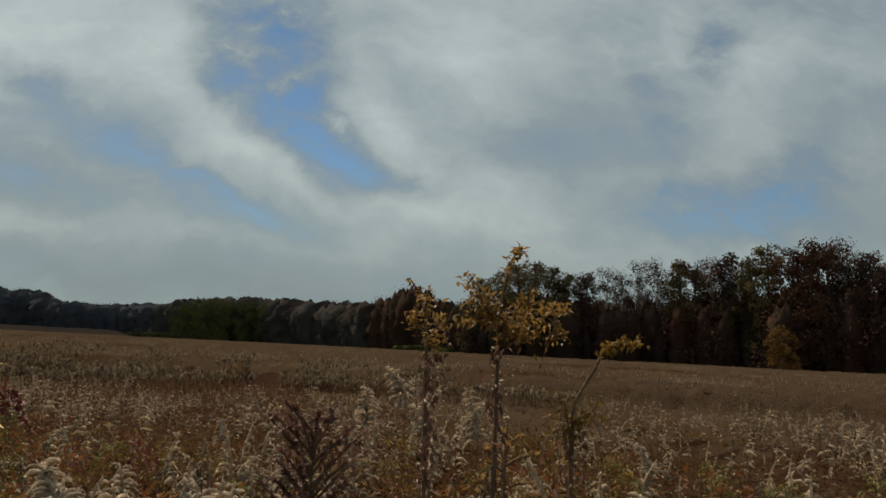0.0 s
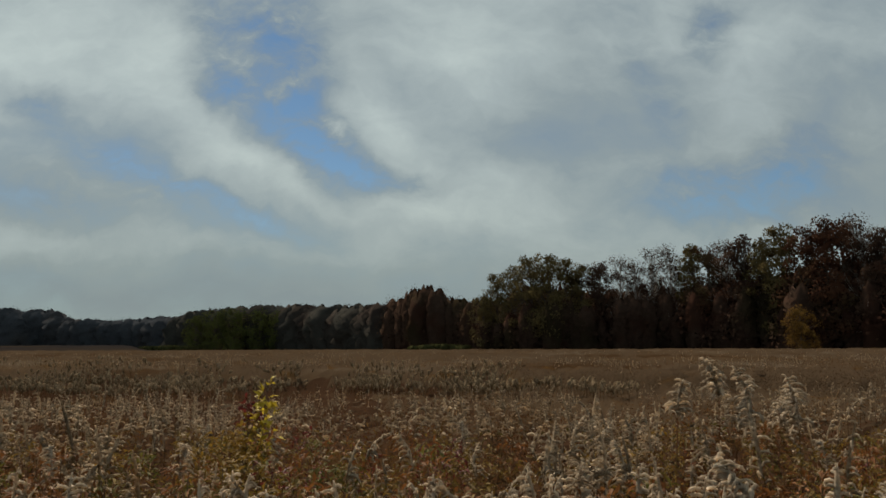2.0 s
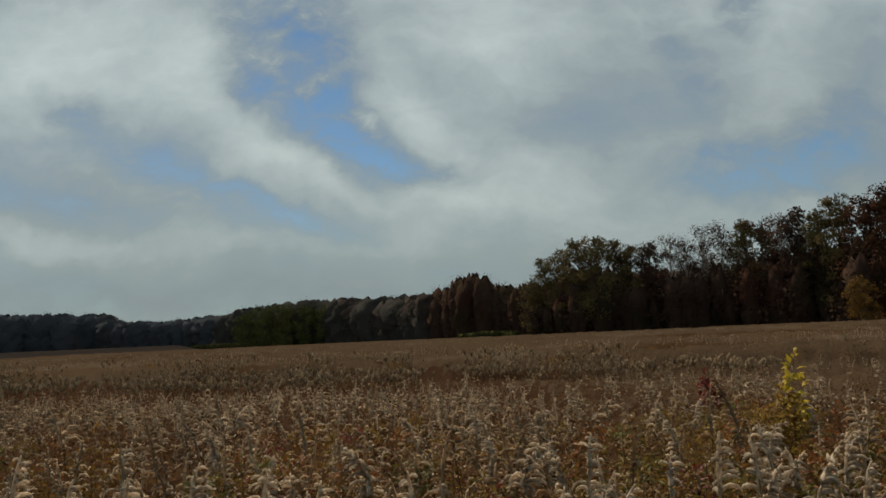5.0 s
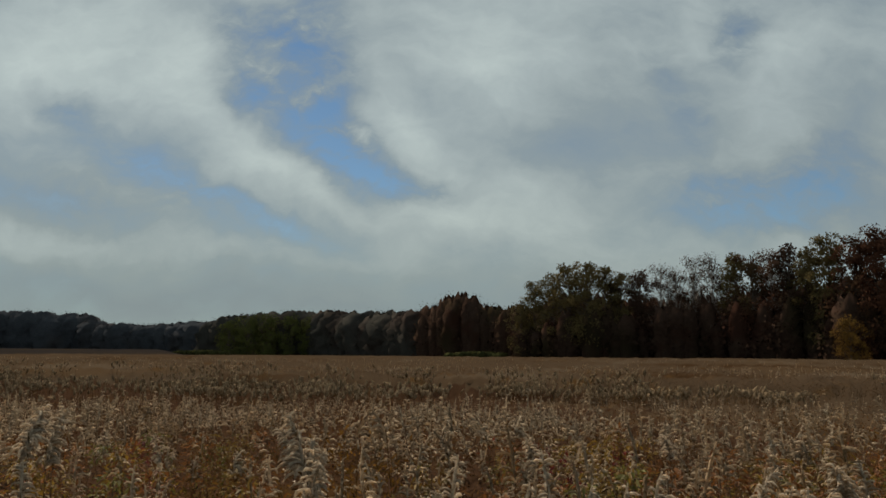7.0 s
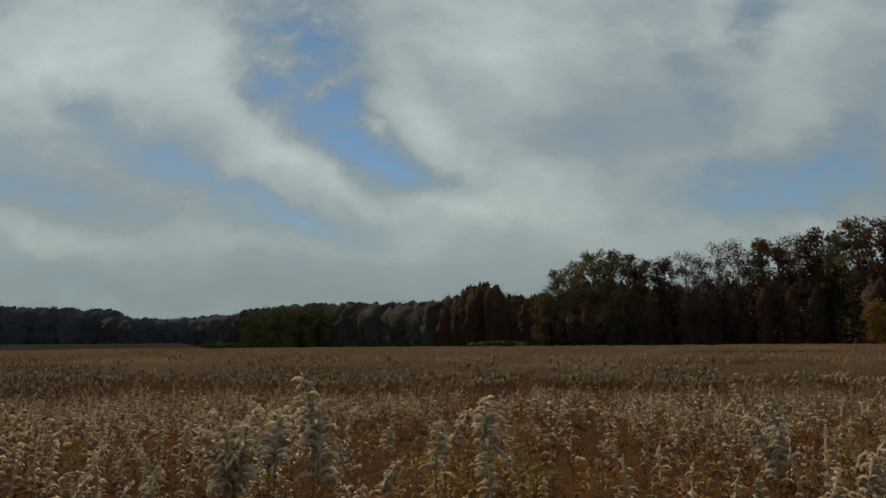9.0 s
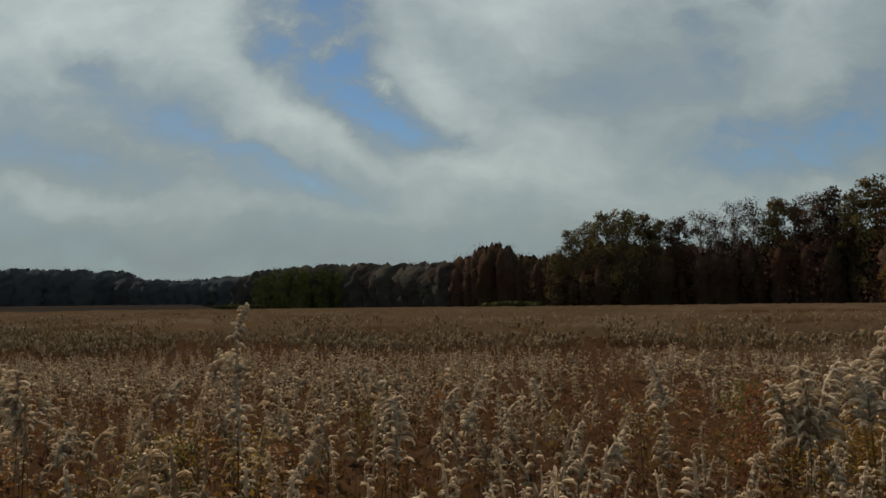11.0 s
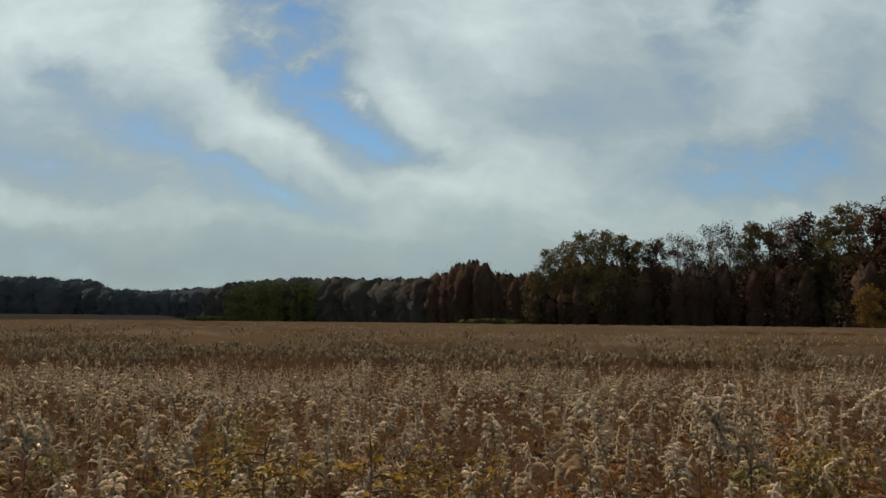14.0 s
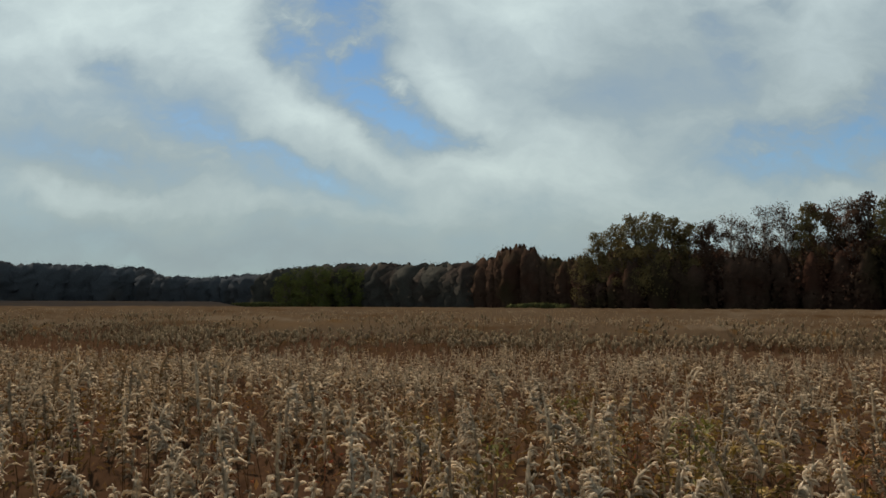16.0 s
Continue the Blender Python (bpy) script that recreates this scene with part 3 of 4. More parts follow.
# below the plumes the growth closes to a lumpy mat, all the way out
def mat_of_growth():
    az = np.radians(np.arange(-79, 77.01, 0.42))
    rad = np.geomspace(2.6, 690, 214)
    ga, gr = np.meshgrid(az, rad, indexing="ij")
    r = np.random.default_rng(3)
    ga = ga + np.radians(r.uniform(-0.14, 0.14, ga.shape))
    gr = gr * (1 + r.uniform(-0.011, 0.011, gr.shape))
    gx, gy = gr * np.sin(ga) - 6, gr * np.cos(ga)
    rough = r.uniform(-0.10, 0.12, gx.shape) * np.clip(gr / 25, 0.25, 1.2)
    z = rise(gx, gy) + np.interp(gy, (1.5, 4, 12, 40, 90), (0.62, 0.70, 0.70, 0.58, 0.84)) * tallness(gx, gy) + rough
    v = np.stack([gx, gy, z], -1).reshape(-1, 3)
    i, j = np.meshgrid(np.arange(len(az) - 1), np.arange(len(rad) - 1), indexing="ij")
    n = len(rad)
    q = np.stack([i * n + j, (i + 1) * n + j, (i + 1) * n + j + 1, i * n + j + 1], -1).reshape(-1, 4)
    mid = v[q].mean(1)
    away = (np.hypot(mid[:, 0], mid[:, 1]) > 330) & (np.degrees(np.arctan2(mid[:, 0], mid[:, 1])) < -18.2)
    tagged(new("far_field", mesh_of("far_field", (v, q[away], np.zeros(away.sum(), int)), [M_HAZE_GREY])), "far grey-brown field below the woods, haze in its grey", "field", kind="stuff")
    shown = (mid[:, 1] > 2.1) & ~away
    # short of the bank the mat takes the colour darkened for gap shade
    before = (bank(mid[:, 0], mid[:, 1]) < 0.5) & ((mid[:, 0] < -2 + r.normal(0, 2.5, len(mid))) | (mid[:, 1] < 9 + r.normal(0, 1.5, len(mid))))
    tagged(new("undergrowth", mesh_of("undergrowth", (v, q[shown & before], np.zeros((shown & before).sum(), int)), [M_GAP_SHADE])), "stems and litter under the goldenrod plumes, gap shade in their brown", "dry growth", kind="stuff")
    q = q[shown & ~before]
    tagged(new("dry_growth", mesh_of("dry_growth", (v, q, np.zeros(len(q), int)), [M_CANOPY])), "closed brown mat of dry goldenrod and grass", "dry growth", kind="stuff")


mat_of_growth()


# ---- trees ----
def tree_meshes(r, tall, wide, clear, clumps, leaves, leaf, open_top=0.0):
    """Trunk with limbs, and a crown of rounded leaf clumps with gaps. clear: the share of the height below the crown."""
    sway = r.uniform(-0.03, 0.03, 2) * tall
    at = lambda f: np.array([sway[0] * f * f, sway[1] * f * f, tall * f])
    wood = [(*tube([at(f) for f in (0, 0.03, 0.3, 0.6, 0.95)], tall * np.array([0.020, 0.015, 0.012, 0.008, 0.002]), 7, 0.1, r), 0)]
    cs, outs = [], []
    for k in range(clumps):
        f = clear + (0.93 - clear) * (k + r.random()) / clumps
        g = (f - clear) / (1 - clear)
        girth = wide * (0.30 + 0.70 * np.sin(np.pi * min(1, 0.22 + 0.74 * g))) * np.sqrt(r.uniform(0.05, 1.0))
        a = r.uniform(0, 2 * np.pi)
        tip = at(f) + np.array([np.cos(a) * girth, np.sin(a) * girth, r.uniform(0, 0.04) * tall])
        root = at(max(0.1, f - r.uniform(0.08, 0.2)))
        wood.append((*tube([root, (root + tip) / 2 + np.array([0, 0, -0.02 * tall]), tip], tall * np.array([0.005, 0.003, 0.001]), 4, 0.0, r), 0))
        for _ in range(2):
            end = tip + r.normal(0, 0.04 * tall, 3)
            wood.append((*tube([(root + tip) / 2, end], tall * np.array([0.002, 0.0006]), 3, 0.0, r), 0))
        many = max(4, int(leaves / clumps * (1 - open_top * g) * r.uniform(0.6, 1.4)))
        u = r.normal(0, 1, (many, 3))
        u /= np.linalg.norm(u, axis=1, keepdims=True)
        cs.append(tip + u * r.uniform(0.45, 1.05, (many, 1)) * np.array([1, 1, 0.8]) * wide * r.uniform(0.24, 0.44))
        outs.append((u * 0.4 + np.array([np.cos(a), np.sin(a), 0.2]) * 0.8) * np.array([1, 1, 0.15 if g < 0.7 else 0.7]))
    cs, outs = np.concatenate(cs), np.concatenate(outs)
    outs /= np.linalg.norm(outs, axis=1, keepdims=True) + 1e-9
    crown = leaf_cards(cs, r.uniform(0.6, 1.3, len(cs)) * leaf, r, 0.2, 1.2, outs)
    return joined(wood), (*crown, np.zeros(len(crown[1]), int)), np.repeat(outs, 4, axis=0)


def tree(r, label, leaf_mat, bark=M_BARK, **shape):
    wood, crown, outs = tree_meshes(r, **shape)
    base = tagged(new("tree"), label, "tree", "trees at the edge of the wood")
    part("trunk", wood, bark, base)
    part("crown", crown, leaf_mat, base, normals=outs)
    return base


tr = np.random.default_rng(11)
KINDS = [
    tree(tr, "tall broad tree with dark olive autumn leaves", M_OLIVE, tall=25, wide=5.4, clear=0.10, clumps=60, leaves=6400, leaf=0.37, open_top=0.12),
    tree(tr, "tall tree with russet brown autumn leaves", M_RUSSET, tall=25, wide=5.0, clear=0.08, clumps=58, leaves=6400, leaf=0.37, open_top=0.12),
    tree(tr, "tall thinning tree with pale limbs and brown leaves", M_BROWN, M_PALE_BARK, tall=25, wide=4.2, clear=0.12, clumps=54, leaves=5600, leaf=0.26, open_top=0.35),
    tree(tr, "tall brown autumn tree at the wood's edge", M_BROWN, tall=25, wide=5.0, clear=0.08, clumps=60, leaves=6400, leaf=0.37),
    tree(tr, "tall narrow tree with dark olive leaves", M_OLIVE, tall=25, wide=4.0, clear=0.12, clumps=50, leaves=6000, leaf=0.35, open_top=0.12),
]
# azimuth from the start of the walk (degrees), distance, height, kind
GROVE = (
    (5.6, 240, 24.0, 0), (7.0, 236, 26.0, 0), (8.2, 228, 27.5, 0), (9.5, 222, 27.6, 0), (10.7, 222, 26.4, 4), (11.8, 222, 25.0, 4),
    (13.1, 222, 25.0, 3), (14.6, 220, 26.0, 2), (15.7, 220, 25.0, 2), (16.8, 220, 27.8, 2), (18.2, 218, 28.2, 2), (19.7, 216, 28.3, 4),
    (20.8, 212, 27.0, 1), (22.0, 208, 27.3, 2), (23.1, 206, 28.3, 3), (24.4, 203, 27.5, 4), (25.6, 200, 30.2, 4), (27.0, 196, 28.8, 1),
    (28.2, 194, 29.0, 1), (29.3, 190, 29.0, 1), (30.4, 188, 28.8, 2), (31.6, 186, 26.0, 3), (33.0, 184, 24.0, 3), (34.6, 182, 25.0, 1),
)


def put(ob, az, dist, h, turn, full=25.0):
    x, y = dist * math.sin(radians(az)), dist * math.cos(radians(az))
    return Matrix.Translation((x, y, float(rise(np.array(x), np.array(y))))) @ Matrix.Rotation(turn, 4, "Z") @ Matrix.Scale(h / full, 4)


used = set()
for az, dist, h, kind in GROVE:
    h *= 1.045
    m = put(None, az, dist, h, tr.uniform(0, 6.28))
    if kind in used:
        made = copy_thing(KINDS[kind], m)
        made.scale = (h / 25, h / 25, h / 25)
    else:
        KINDS[kind].matrix_basis = m
        used.add(kind)


# the wood behind and under them, and the far woods, as one mass each
def woods(name, knots, mat, per_degree, leaf, leaves, label, r, depth, girth=(0.20, 0.32), even=(0.86, 1.02), core=0.82):
    """Knots: azimuth, distance, height over the path. Overlapping crowns down to the ground, each a bulging mass under a skin of leaves, fill the line between them."""
    k = np.array(knots)
    n = int((k[-1, 0] - k[0, 0]) * per_degree)
    az = np.linspace(k[0, 0], k[-1, 0], n) + r.uniform(-0.3, 0.3, n) / per_degree
    dist = np.interp(az, k[:, 0], k[:, 1]) + r.uniform(0, depth, n)
    top = np.interp(az, k[:, 0], k[:, 2]) * r.uniform(*even, n)
    around = 16
    rings, turns = np.append(np.linspace(0, 0.90, 10), 0.97), np.linspace(0, 2 * np.pi, around, endpoint=False)
    pieces, outs = [], []
    for a, d, h in zip(np.radians(az), dist, top):
        base = np.array([d * np.sin(a), d * np.cos(a), 0.0])
        base[2] = rise(base[0], base[1])
        h = h - base[2]
        wide, ph = h * r.uniform(*girth), r.uniform(0, 6.28, 5)

        def shell(f, t):
            """A point of the crown's skin at the share f of its height, turned by t, and the way out of it."""
            bulge = 1 + 0.08 * np.sin(3 * t + ph[0] + 3 * f) + 0.11 * np.sin(5 * t + ph[1]) * np.sin(11 * f + ph[2]) + 0.07 * np.sin(8 * t + ph[3] + 9 * f)
            q = wide * np.interp(f, (0, 0.3, 0.6, 0.8, 0.92, 1.0), (0.85, 0.95, 0.95, 0.84, 0.66, 0.32)) * bulge
            lift = np.interp(f, (0, 0.5, 0.8, 1.0), (0.05, 0.15, 0.5, 1.2))
            out = np.stack([np.cos(t), np.sin(t), lift], -1)
            return np.stack([np.cos(t) * q, np.sin(t) * q, h * f * (1 + 0.05 * np.sin(3 * t + ph[4]))], -1), out / np.linalg.norm(out, axis=-1, keepdims=True)

        gf, gt = np.meshgrid(rings, turns, indexing="ij")
        p, out = shell(gf.ravel() + r.normal(0, 0.012, gf.size), gt.ravel() + r.normal(0, 0.08, gf.size))
        p[:, :2] *= r.normal(core, 0.08 * core, (len(p), 1))
        out = out + r.normal(0, 0.14, out.shape)
        i, j = np.meshgrid(np.arange(len(rings) - 1), np.arange(around), indexing="ij")
        i, j, j2 = i.ravel() * around, j.ravel(), (j.ravel() + 1) % around
        pieces.append((base + p * np.array([1, 1, 0.95]), np.stack([i + j, i + j2, i + around + j2, i + around + j], -1), 0)), outs.append(out / np.linalg.norm(out, axis=1, keepdims=True))
        # the leaves gather in bunches on the skin
        bunch = r.integers(0, 16, leaves)
        bf, bt = r.uniform(0.0, 1.0, 16) ** 0.8, r.uniform(0, 2 * np.pi, 16)
        p, out = shell(np.clip(bf[bunch] + r.normal(0, 0.07, leaves), 0.02, 0.97), bt[bunch] + r.normal(0, 0.45, leaves))
        p[:, :2] *= r.uniform(core, 1.08, (leaves, 1))
        size = r.uniform(0.5, 1.3, leaves) * leaf * np.interp(p[:, 2] / h, (0.4, 0.75, 0.95), (1.1, 0.8, 0.5))
        out = out + r.normal(0, 0.2, out.shape)
        pieces.append((*leaf_cards(base + p, size, r, 0.2, 1.2, out, 0.5), 0)), outs.append(np.repeat(out / np.linalg.norm(out, axis=1, keepdims=True), 4, axis=0))
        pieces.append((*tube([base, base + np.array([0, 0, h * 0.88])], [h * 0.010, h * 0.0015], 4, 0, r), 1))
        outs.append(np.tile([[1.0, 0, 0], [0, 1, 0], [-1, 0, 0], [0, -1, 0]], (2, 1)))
    v, q, m = joined(pieces)
    tagged(new(name, mesh_of(name, (v, q, m), [mat, M_INNER_TRUNKS], normals=np.concatenate(outs))), label, "woods", kind="stuff")


wr = np.random.default_rng(23)
woods("woodland", ((5.5, 256, 20), (7.5, 248, 23.5), (9, 244, 24), (12, 242, 21.5), (14, 240, 21), (18, 236, 22), (24, 222, 23), (30, 208, 24), (40, 198, 24)), M_THICKET, 4.0, 0.6, 200, "brown autumn wood behind the edge trees, inner shade in its colour", wr, 25, (0.20, 0.34), (0.80, 1.0), 0.45)
woods("underwood", ((4.8, 236, 13), (9, 219, 15), (14, 215, 16), (18, 213, 16), (24, 200, 16), (30, 184, 16), (40, 174, 15)), M_THICKET, 5.5, 0.62, 290, "russet brush and saplings at the foot of the wood, shade in their colour", wr, 10, (0.28, 0.5), (0.45, 1.05), 0.42)
woods("far_woods", ((-42, 640, 33), (-30, 640, 33), (-25.4, 640, 33), (-24.0, 600, 24), (-20, 560, 22.5), (-16, 520, 26), (-14, 500, 29)), M_FAR_HAZED, 7.0, 0.75, 180, "far brown woods across the field, haze painted into the leaf colour", wr, 15, (0.40, 0.70), (0.84, 1.03))
woods("far_woods", ((-17, 500, 23), (-15, 480, 25.5), (-13, 460, 26.5), (-9, 420, 25.5), (-5, 370, 23), (-2.4, 330, 21.5)), M_HAZED_BROWN, 8.0, 0.65, 180, "far brown woods across the field, haze painted into the leaf colour", wr, 12, (0.34, 0.62), (0.80, 1.04))
woods("far_woods", ((-2.4, 320, 21), (-1.6, 310, 23), (-0.5, 300, 25.5), (1.2, 292, 25.5), (2.0, 288, 21), (3, 282, 22), (5.6, 262, 21)), M_THICKET, 7.0, 0.62, 250, "distant brown trees beyond the field", wr, 16, (0.22, 0.40), (0.66, 1.06), 0.56)


woods("low_brush", ((-19.5, 440, 3.2), (-17.5, 430, 4.0), (-16, 420, 3.0)), M_VERGE, 6.0, 0.5, 70, "low green brush at the far edge of the field", wr, 6, (0.5, 0.8))
woods("low_brush", ((-0.8, 250, 2.2), (1.0, 245, 3.0), (3.4, 240, 2.4)), M_VERGE, 5.0, 0.4, 70, "low green brush at the far edge of the field", wr, 5, (0.5, 0.8))


# ---- golden and green trees along the edge ----
def edge_tree(label, mat, az, dist, h, shape, group):
    wood, crown, outs = tree_meshes(tr, **shape)
    base = tagged(new("tree"), label, "tree", group)
    part("trunk", wood, M_BARK, base)
    part("crown", crown, mat, base, normals=outs)
    base.matrix_basis = put(None, az, dist, h, tr.uniform(0, 6.28), shape["tall"])
    return base


edge_tree("small golden yellow tree before the dark wood", M_GOLD, 26.4, 178, 9.6, dict(tall=9, wide=3.6, clear=0.08, clumps=34, leaves=2600, leaf=0.26), "small bright trees")
edge_tree("olive yellow tree at the end of the grove", M_OLIVE, 4.6, 238, 18.0, dict(tall=18, wide=4.6, clear=0.05, clumps=44, leaves=3200, leaf=0.36), "small bright trees")
for az, dist, h in ((-16.0, 440, 19.5), (-14.7, 436, 22.5), (-13.2, 434, 23.0), (-11.6, 430, 22.0), (-10.3, 426, 21.0)):
    edge_tree("rounded dull green tree before the far woods", M_GREEN, az, dist, h, dict(tall=22, wide=8.0, clear=0.02, clumps=60, leaves=3600, leaf=0.62), "green trees in a row")


# ---- single plants in the field ----
def blades(roots, ways, lengths, widths, r, fold=0.35):
    """Leaves of two halves folded on the midrib, from their roots along their ways."""
    n = len(roots)
    d = np.asarray(ways, float)
    d /= np.linalg.norm(d, axis=1, keepdims=True) + 1e-9
    s = np.cross(d, np.array([0, 0, 1.0]) + r.normal(0, 0.35, (n, 3)))
    s /= np.linalg.norm(s, axis=1, keepdims=True) + 1e-9
    up = np.cross(s, d)
    L, W = np.asarray(lengths)[:, None], np.asarray(widths)[:, None] * 0.5
    a = np.asarray(roots, float)
    mid, tip = a + d * L * 0.45, a + d * L - up * L * 0.15
    v = np.stack([a, mid - s * W + up * W * fold, tip, mid, mid + s * W + up * W * fold], 1).reshape(-1, 3)
    k = np.arange(n)[:, None] * 5
    q = np.concatenate([k + np.array([[0, 3, 2, 1]]), k + np.array([[0, 4, 2, 3]])])
    return v, q, np.zeros(len(q), int)


def twig_with_leaves(base, start, way, length, leaf_mat, r, count, leaf, droop=0.15, label=""):
    """One side branch as a part, its leaves as a part of it."""
    way = np.asarray(way, float) / np.linalg.norm(way)
    f = np.linspace(0, 1, 5)[:, None]
    path = np.asarray(start) + way * length * f + np.array([0, 0, -droop * length]) * f ** 2
    twig = part("branch", (*tube(path, np.linspace(0.003, 0.001, 5), 4, 0, r), np.zeros(16, int)), M_TWIG, base)
    g = np.sort(r.uniform(0.2, 1.0, count))
    at = np.asarray(start) + way * length * g[:, None] + np.array([0, 0, -droop * length]) * g[:, None] ** 2
    ways = way * 0.8 + r.normal(0, 0.55, (count, 3)) + np.array([0, 0, -0.1])
    part("leaves", blades(at, ways, r.uniform(0.7, 1.3, count) * leaf, r.uniform(0.4, 0.6, count) * leaf, r), leaf_mat, twig)


def sapling(label, x, y, top, low, reach, leaf_mat, r, branches, count, leaf, lean=(0.0, 0.0), spray=0, lower_mat=None, lower=0, category="sapling", flat=0.25, droop=0.15):
    """A young tree or leafy weed: stem, side branches with leaves from low to top, and dry hanging leaves below."""
    base = tagged(new("sapling"), label, category)
    base.location = (x, y, 0)
    at = lambda z: np.array([lean[0] * (z / top) ** 2, lean[1] * (z / top) ** 2, z])
    part("stem", (*tube([at(top * f) for f in (0, 0.25, 0.5, 0.75, 1.0)], [0.007, 0.006, 0.005, 0.0035, 0.0015], 5, 0.1, r), np.zeros(20, int)), M_TWIG, base)
    for b in range(branches):
        f = (b + r.uniform(0.2, 0.8)) / branches
        z = low + (top - low) * f * 0.92
        a = b * 2.4 + r.normal(0, 0.3)
        long = reach * (0.45 + 0.55 * np.sin(np.pi * (0.25 + 0.7 * f))) * r.uniform(0.7, 1.2)
        twig_with_leaves(base, at(z), (np.cos(a), np.sin(a), flat + r.normal(0, 0.15)), long, leaf_mat, r, count, leaf, droop)
    for b in range(spray):
        a = r.uniform(0, 6.28)
        twig_with_leaves(base, at(top * 0.97), (np.cos(a) * 0.35, np.sin(a) * 0.35, 1.0), 0.10 * r.uniform(0.6, 1.2), leaf_mat, r, count // 2, leaf * 0.7, 0.3)
    if lower:
        z = r.uniform(low * 0.62, low * 1.02, lower)
        c = np.stack([at(k) for k in z])
        w = np.stack([r.normal(0, 0.7, lower), r.normal(0, 0.7, lower), np.full(lower, -0.9)], -1)
        part("dry_leaves", blades(c + w * 0.012, w, r.uniform(0.018, 0.042, lower), r.uniform(0.008, 0.016, lower), r, 1.2), lower_mat or M_DRY, base, "curled dry brown leaves")
    return base


hr = np.random.default_rng(41)


def limbed(label, depth, limbs, leaf_mat, r, leaf, category="sapling", dry=(), pale=0):
    """A young plant: limbs as (x, z) points over the ground, from the stem on, and how many leaves each bears along its upper part; dry: the span of heights with withered leaves."""
    x0 = limbs[0][0][0][0]
    base = tagged(new("sapling"), label, category)
    base.location = (x0, depth, 0)
    for n, (points, count) in enumerate(limbs):
        k = np.array([(x - x0, 0.0, z) for x, z in points])
        if n == 0:
            k = np.concatenate([[(0.0, 0.0, 0.0)], k])
        else:
            k[:, 1] = np.linspace(0, r.uniform(-0.06, 0.06), len(k))
        f = np.linspace(0, 1, 3 * len(k))
        line = np.stack([np.interp(f, np.linspace(0, 1, len(k)), k[:, c]) for c in range(3)], -1)
        piece = tube(line, np.linspace(0.0045, 0.0010, len(f)) if n == 0 else np.linspace(0.0018, 0.0007, len(f)), 5, 0.1, r)
        limb = part("stem" if n == 0 else "branch", (*piece, np.zeros(len(piece[1]), int)), M_TWIG, base)
        if count:
            g = r.uniform(0.60 if n == 0 else 0.15, 1.0, count)
            at = np.stack([np.interp(g, f, line[:, c]) for c in range(3)], -1) + r.normal(0, 1, (count, 3)) * np.array([0.009, 0.014, 0.008]) * (0.5 if n == 0 else 1.0)
            part("leaves", blades(at, r.normal(0, 0.8, (count, 3)) + np.array([0, 0, -0.15]), r.uniform(0.6, 1.3, count) * leaf, r.uniform(0.35, 0.6, count) * leaf, r), leaf_mat, limb)
    if dry:
        n = 130
        z = r.uniform(*dry, n)
        c = np.stack([r.normal(0, 0.010, n), r.normal(0, 0.010, n), z], -1)
        w = np.stack([r.normal(0, 0.7, n), r.normal(0, 0.7, n), np.full(n, -0.9)], -1)
        part("dry_leaves", blades(c, w, r.uniform(0.012, 0.026, n), r.uniform(0.004, 0.009, n), r, 1.2), M_MAROON, base, "curled dry brown leaves")
    if pale:
        z = r.uniform(*dry, pale)
        c = np.stack([r.normal(0, 0.010, pale), r.normal(0, 0.010, pale), z], -1)
        tagged(part("seed_tuft", blades(c, r.normal(0, 1, (pale, 3)), r.uniform(0.005, 0.011, pale), r.uniform(0.003, 0.006, pale), r, 0.8), M_FLUFF, base), "pale withered tufts down the stem", kind="stuff")
    return base


limbed("tall sapling with amber autumn leaves among weeds", 1.25, (
    (((-0.019, 1.425), (-0.019, 1.530), (-0.020, 1.620), (-0.021, 1.693), (-0.011, 1.749), (-0.003, 1.786), (0.009, 1.805), (0.020, 1.801)), 60),
    (((-0.020, 1.680), (-0.042, 1.711), (-0.060, 1.740), (-0.079, 1.763)), 83), (((-0.020, 1.675), (0.024, 1.696), (0.061, 1.708), (0.098, 1.713)), 126),
    (((0.024, 1.694), (0.070, 1.684), (0.090, 1.664)), 83), (((0.075, 1.689), (0.062, 1.652), (0.052, 1.624)), 14), (((-0.020, 1.684), (-0.056, 1.690), (-0.093, 1.690)), 54),
    (((-0.018, 1.657), (0.013, 1.713), (0.027, 1.728)), 119), (((-0.019, 1.693), (0.010, 1.676), (0.043, 1.668)), 119), (((-0.022, 1.712), (-0.045, 1.729), (-0.063, 1.725)), 83),
    (((-0.019, 1.666), (-0.004, 1.667), (0.016, 1.659)), 83), (((-0.020, 1.679), (-0.036, 1.692), (-0.047, 1.705)), 83)), M_AMBER, hr, 0.0135, dry=(1.142, 1.653), pale=150)
limbed("small slim sapling with amber autumn leaves", 1.45, (
    (((-0.121, 1.386), (-0.129, 1.549), (-0.131, 1.653), (-0.136, 1.706), (-0.152, 1.743), (-0.169, 1.767)), 34), (((-0.131, 1.653), (-0.111, 1.676), (-0.109, 1.697)), 79),
    (((-0.134, 1.664), (-0.154, 1.684), (-0.162, 1.705)), 79), (((-0.131, 1.643), (-0.114, 1.639), (-0.100, 1.655)), 61), (((-0.133, 1.685), (-0.129, 1.718), (-0.133, 1.744)), 54)),
    M_AMBER, hr, 0.0125, dry=(1.392, 1.635), pale=80)
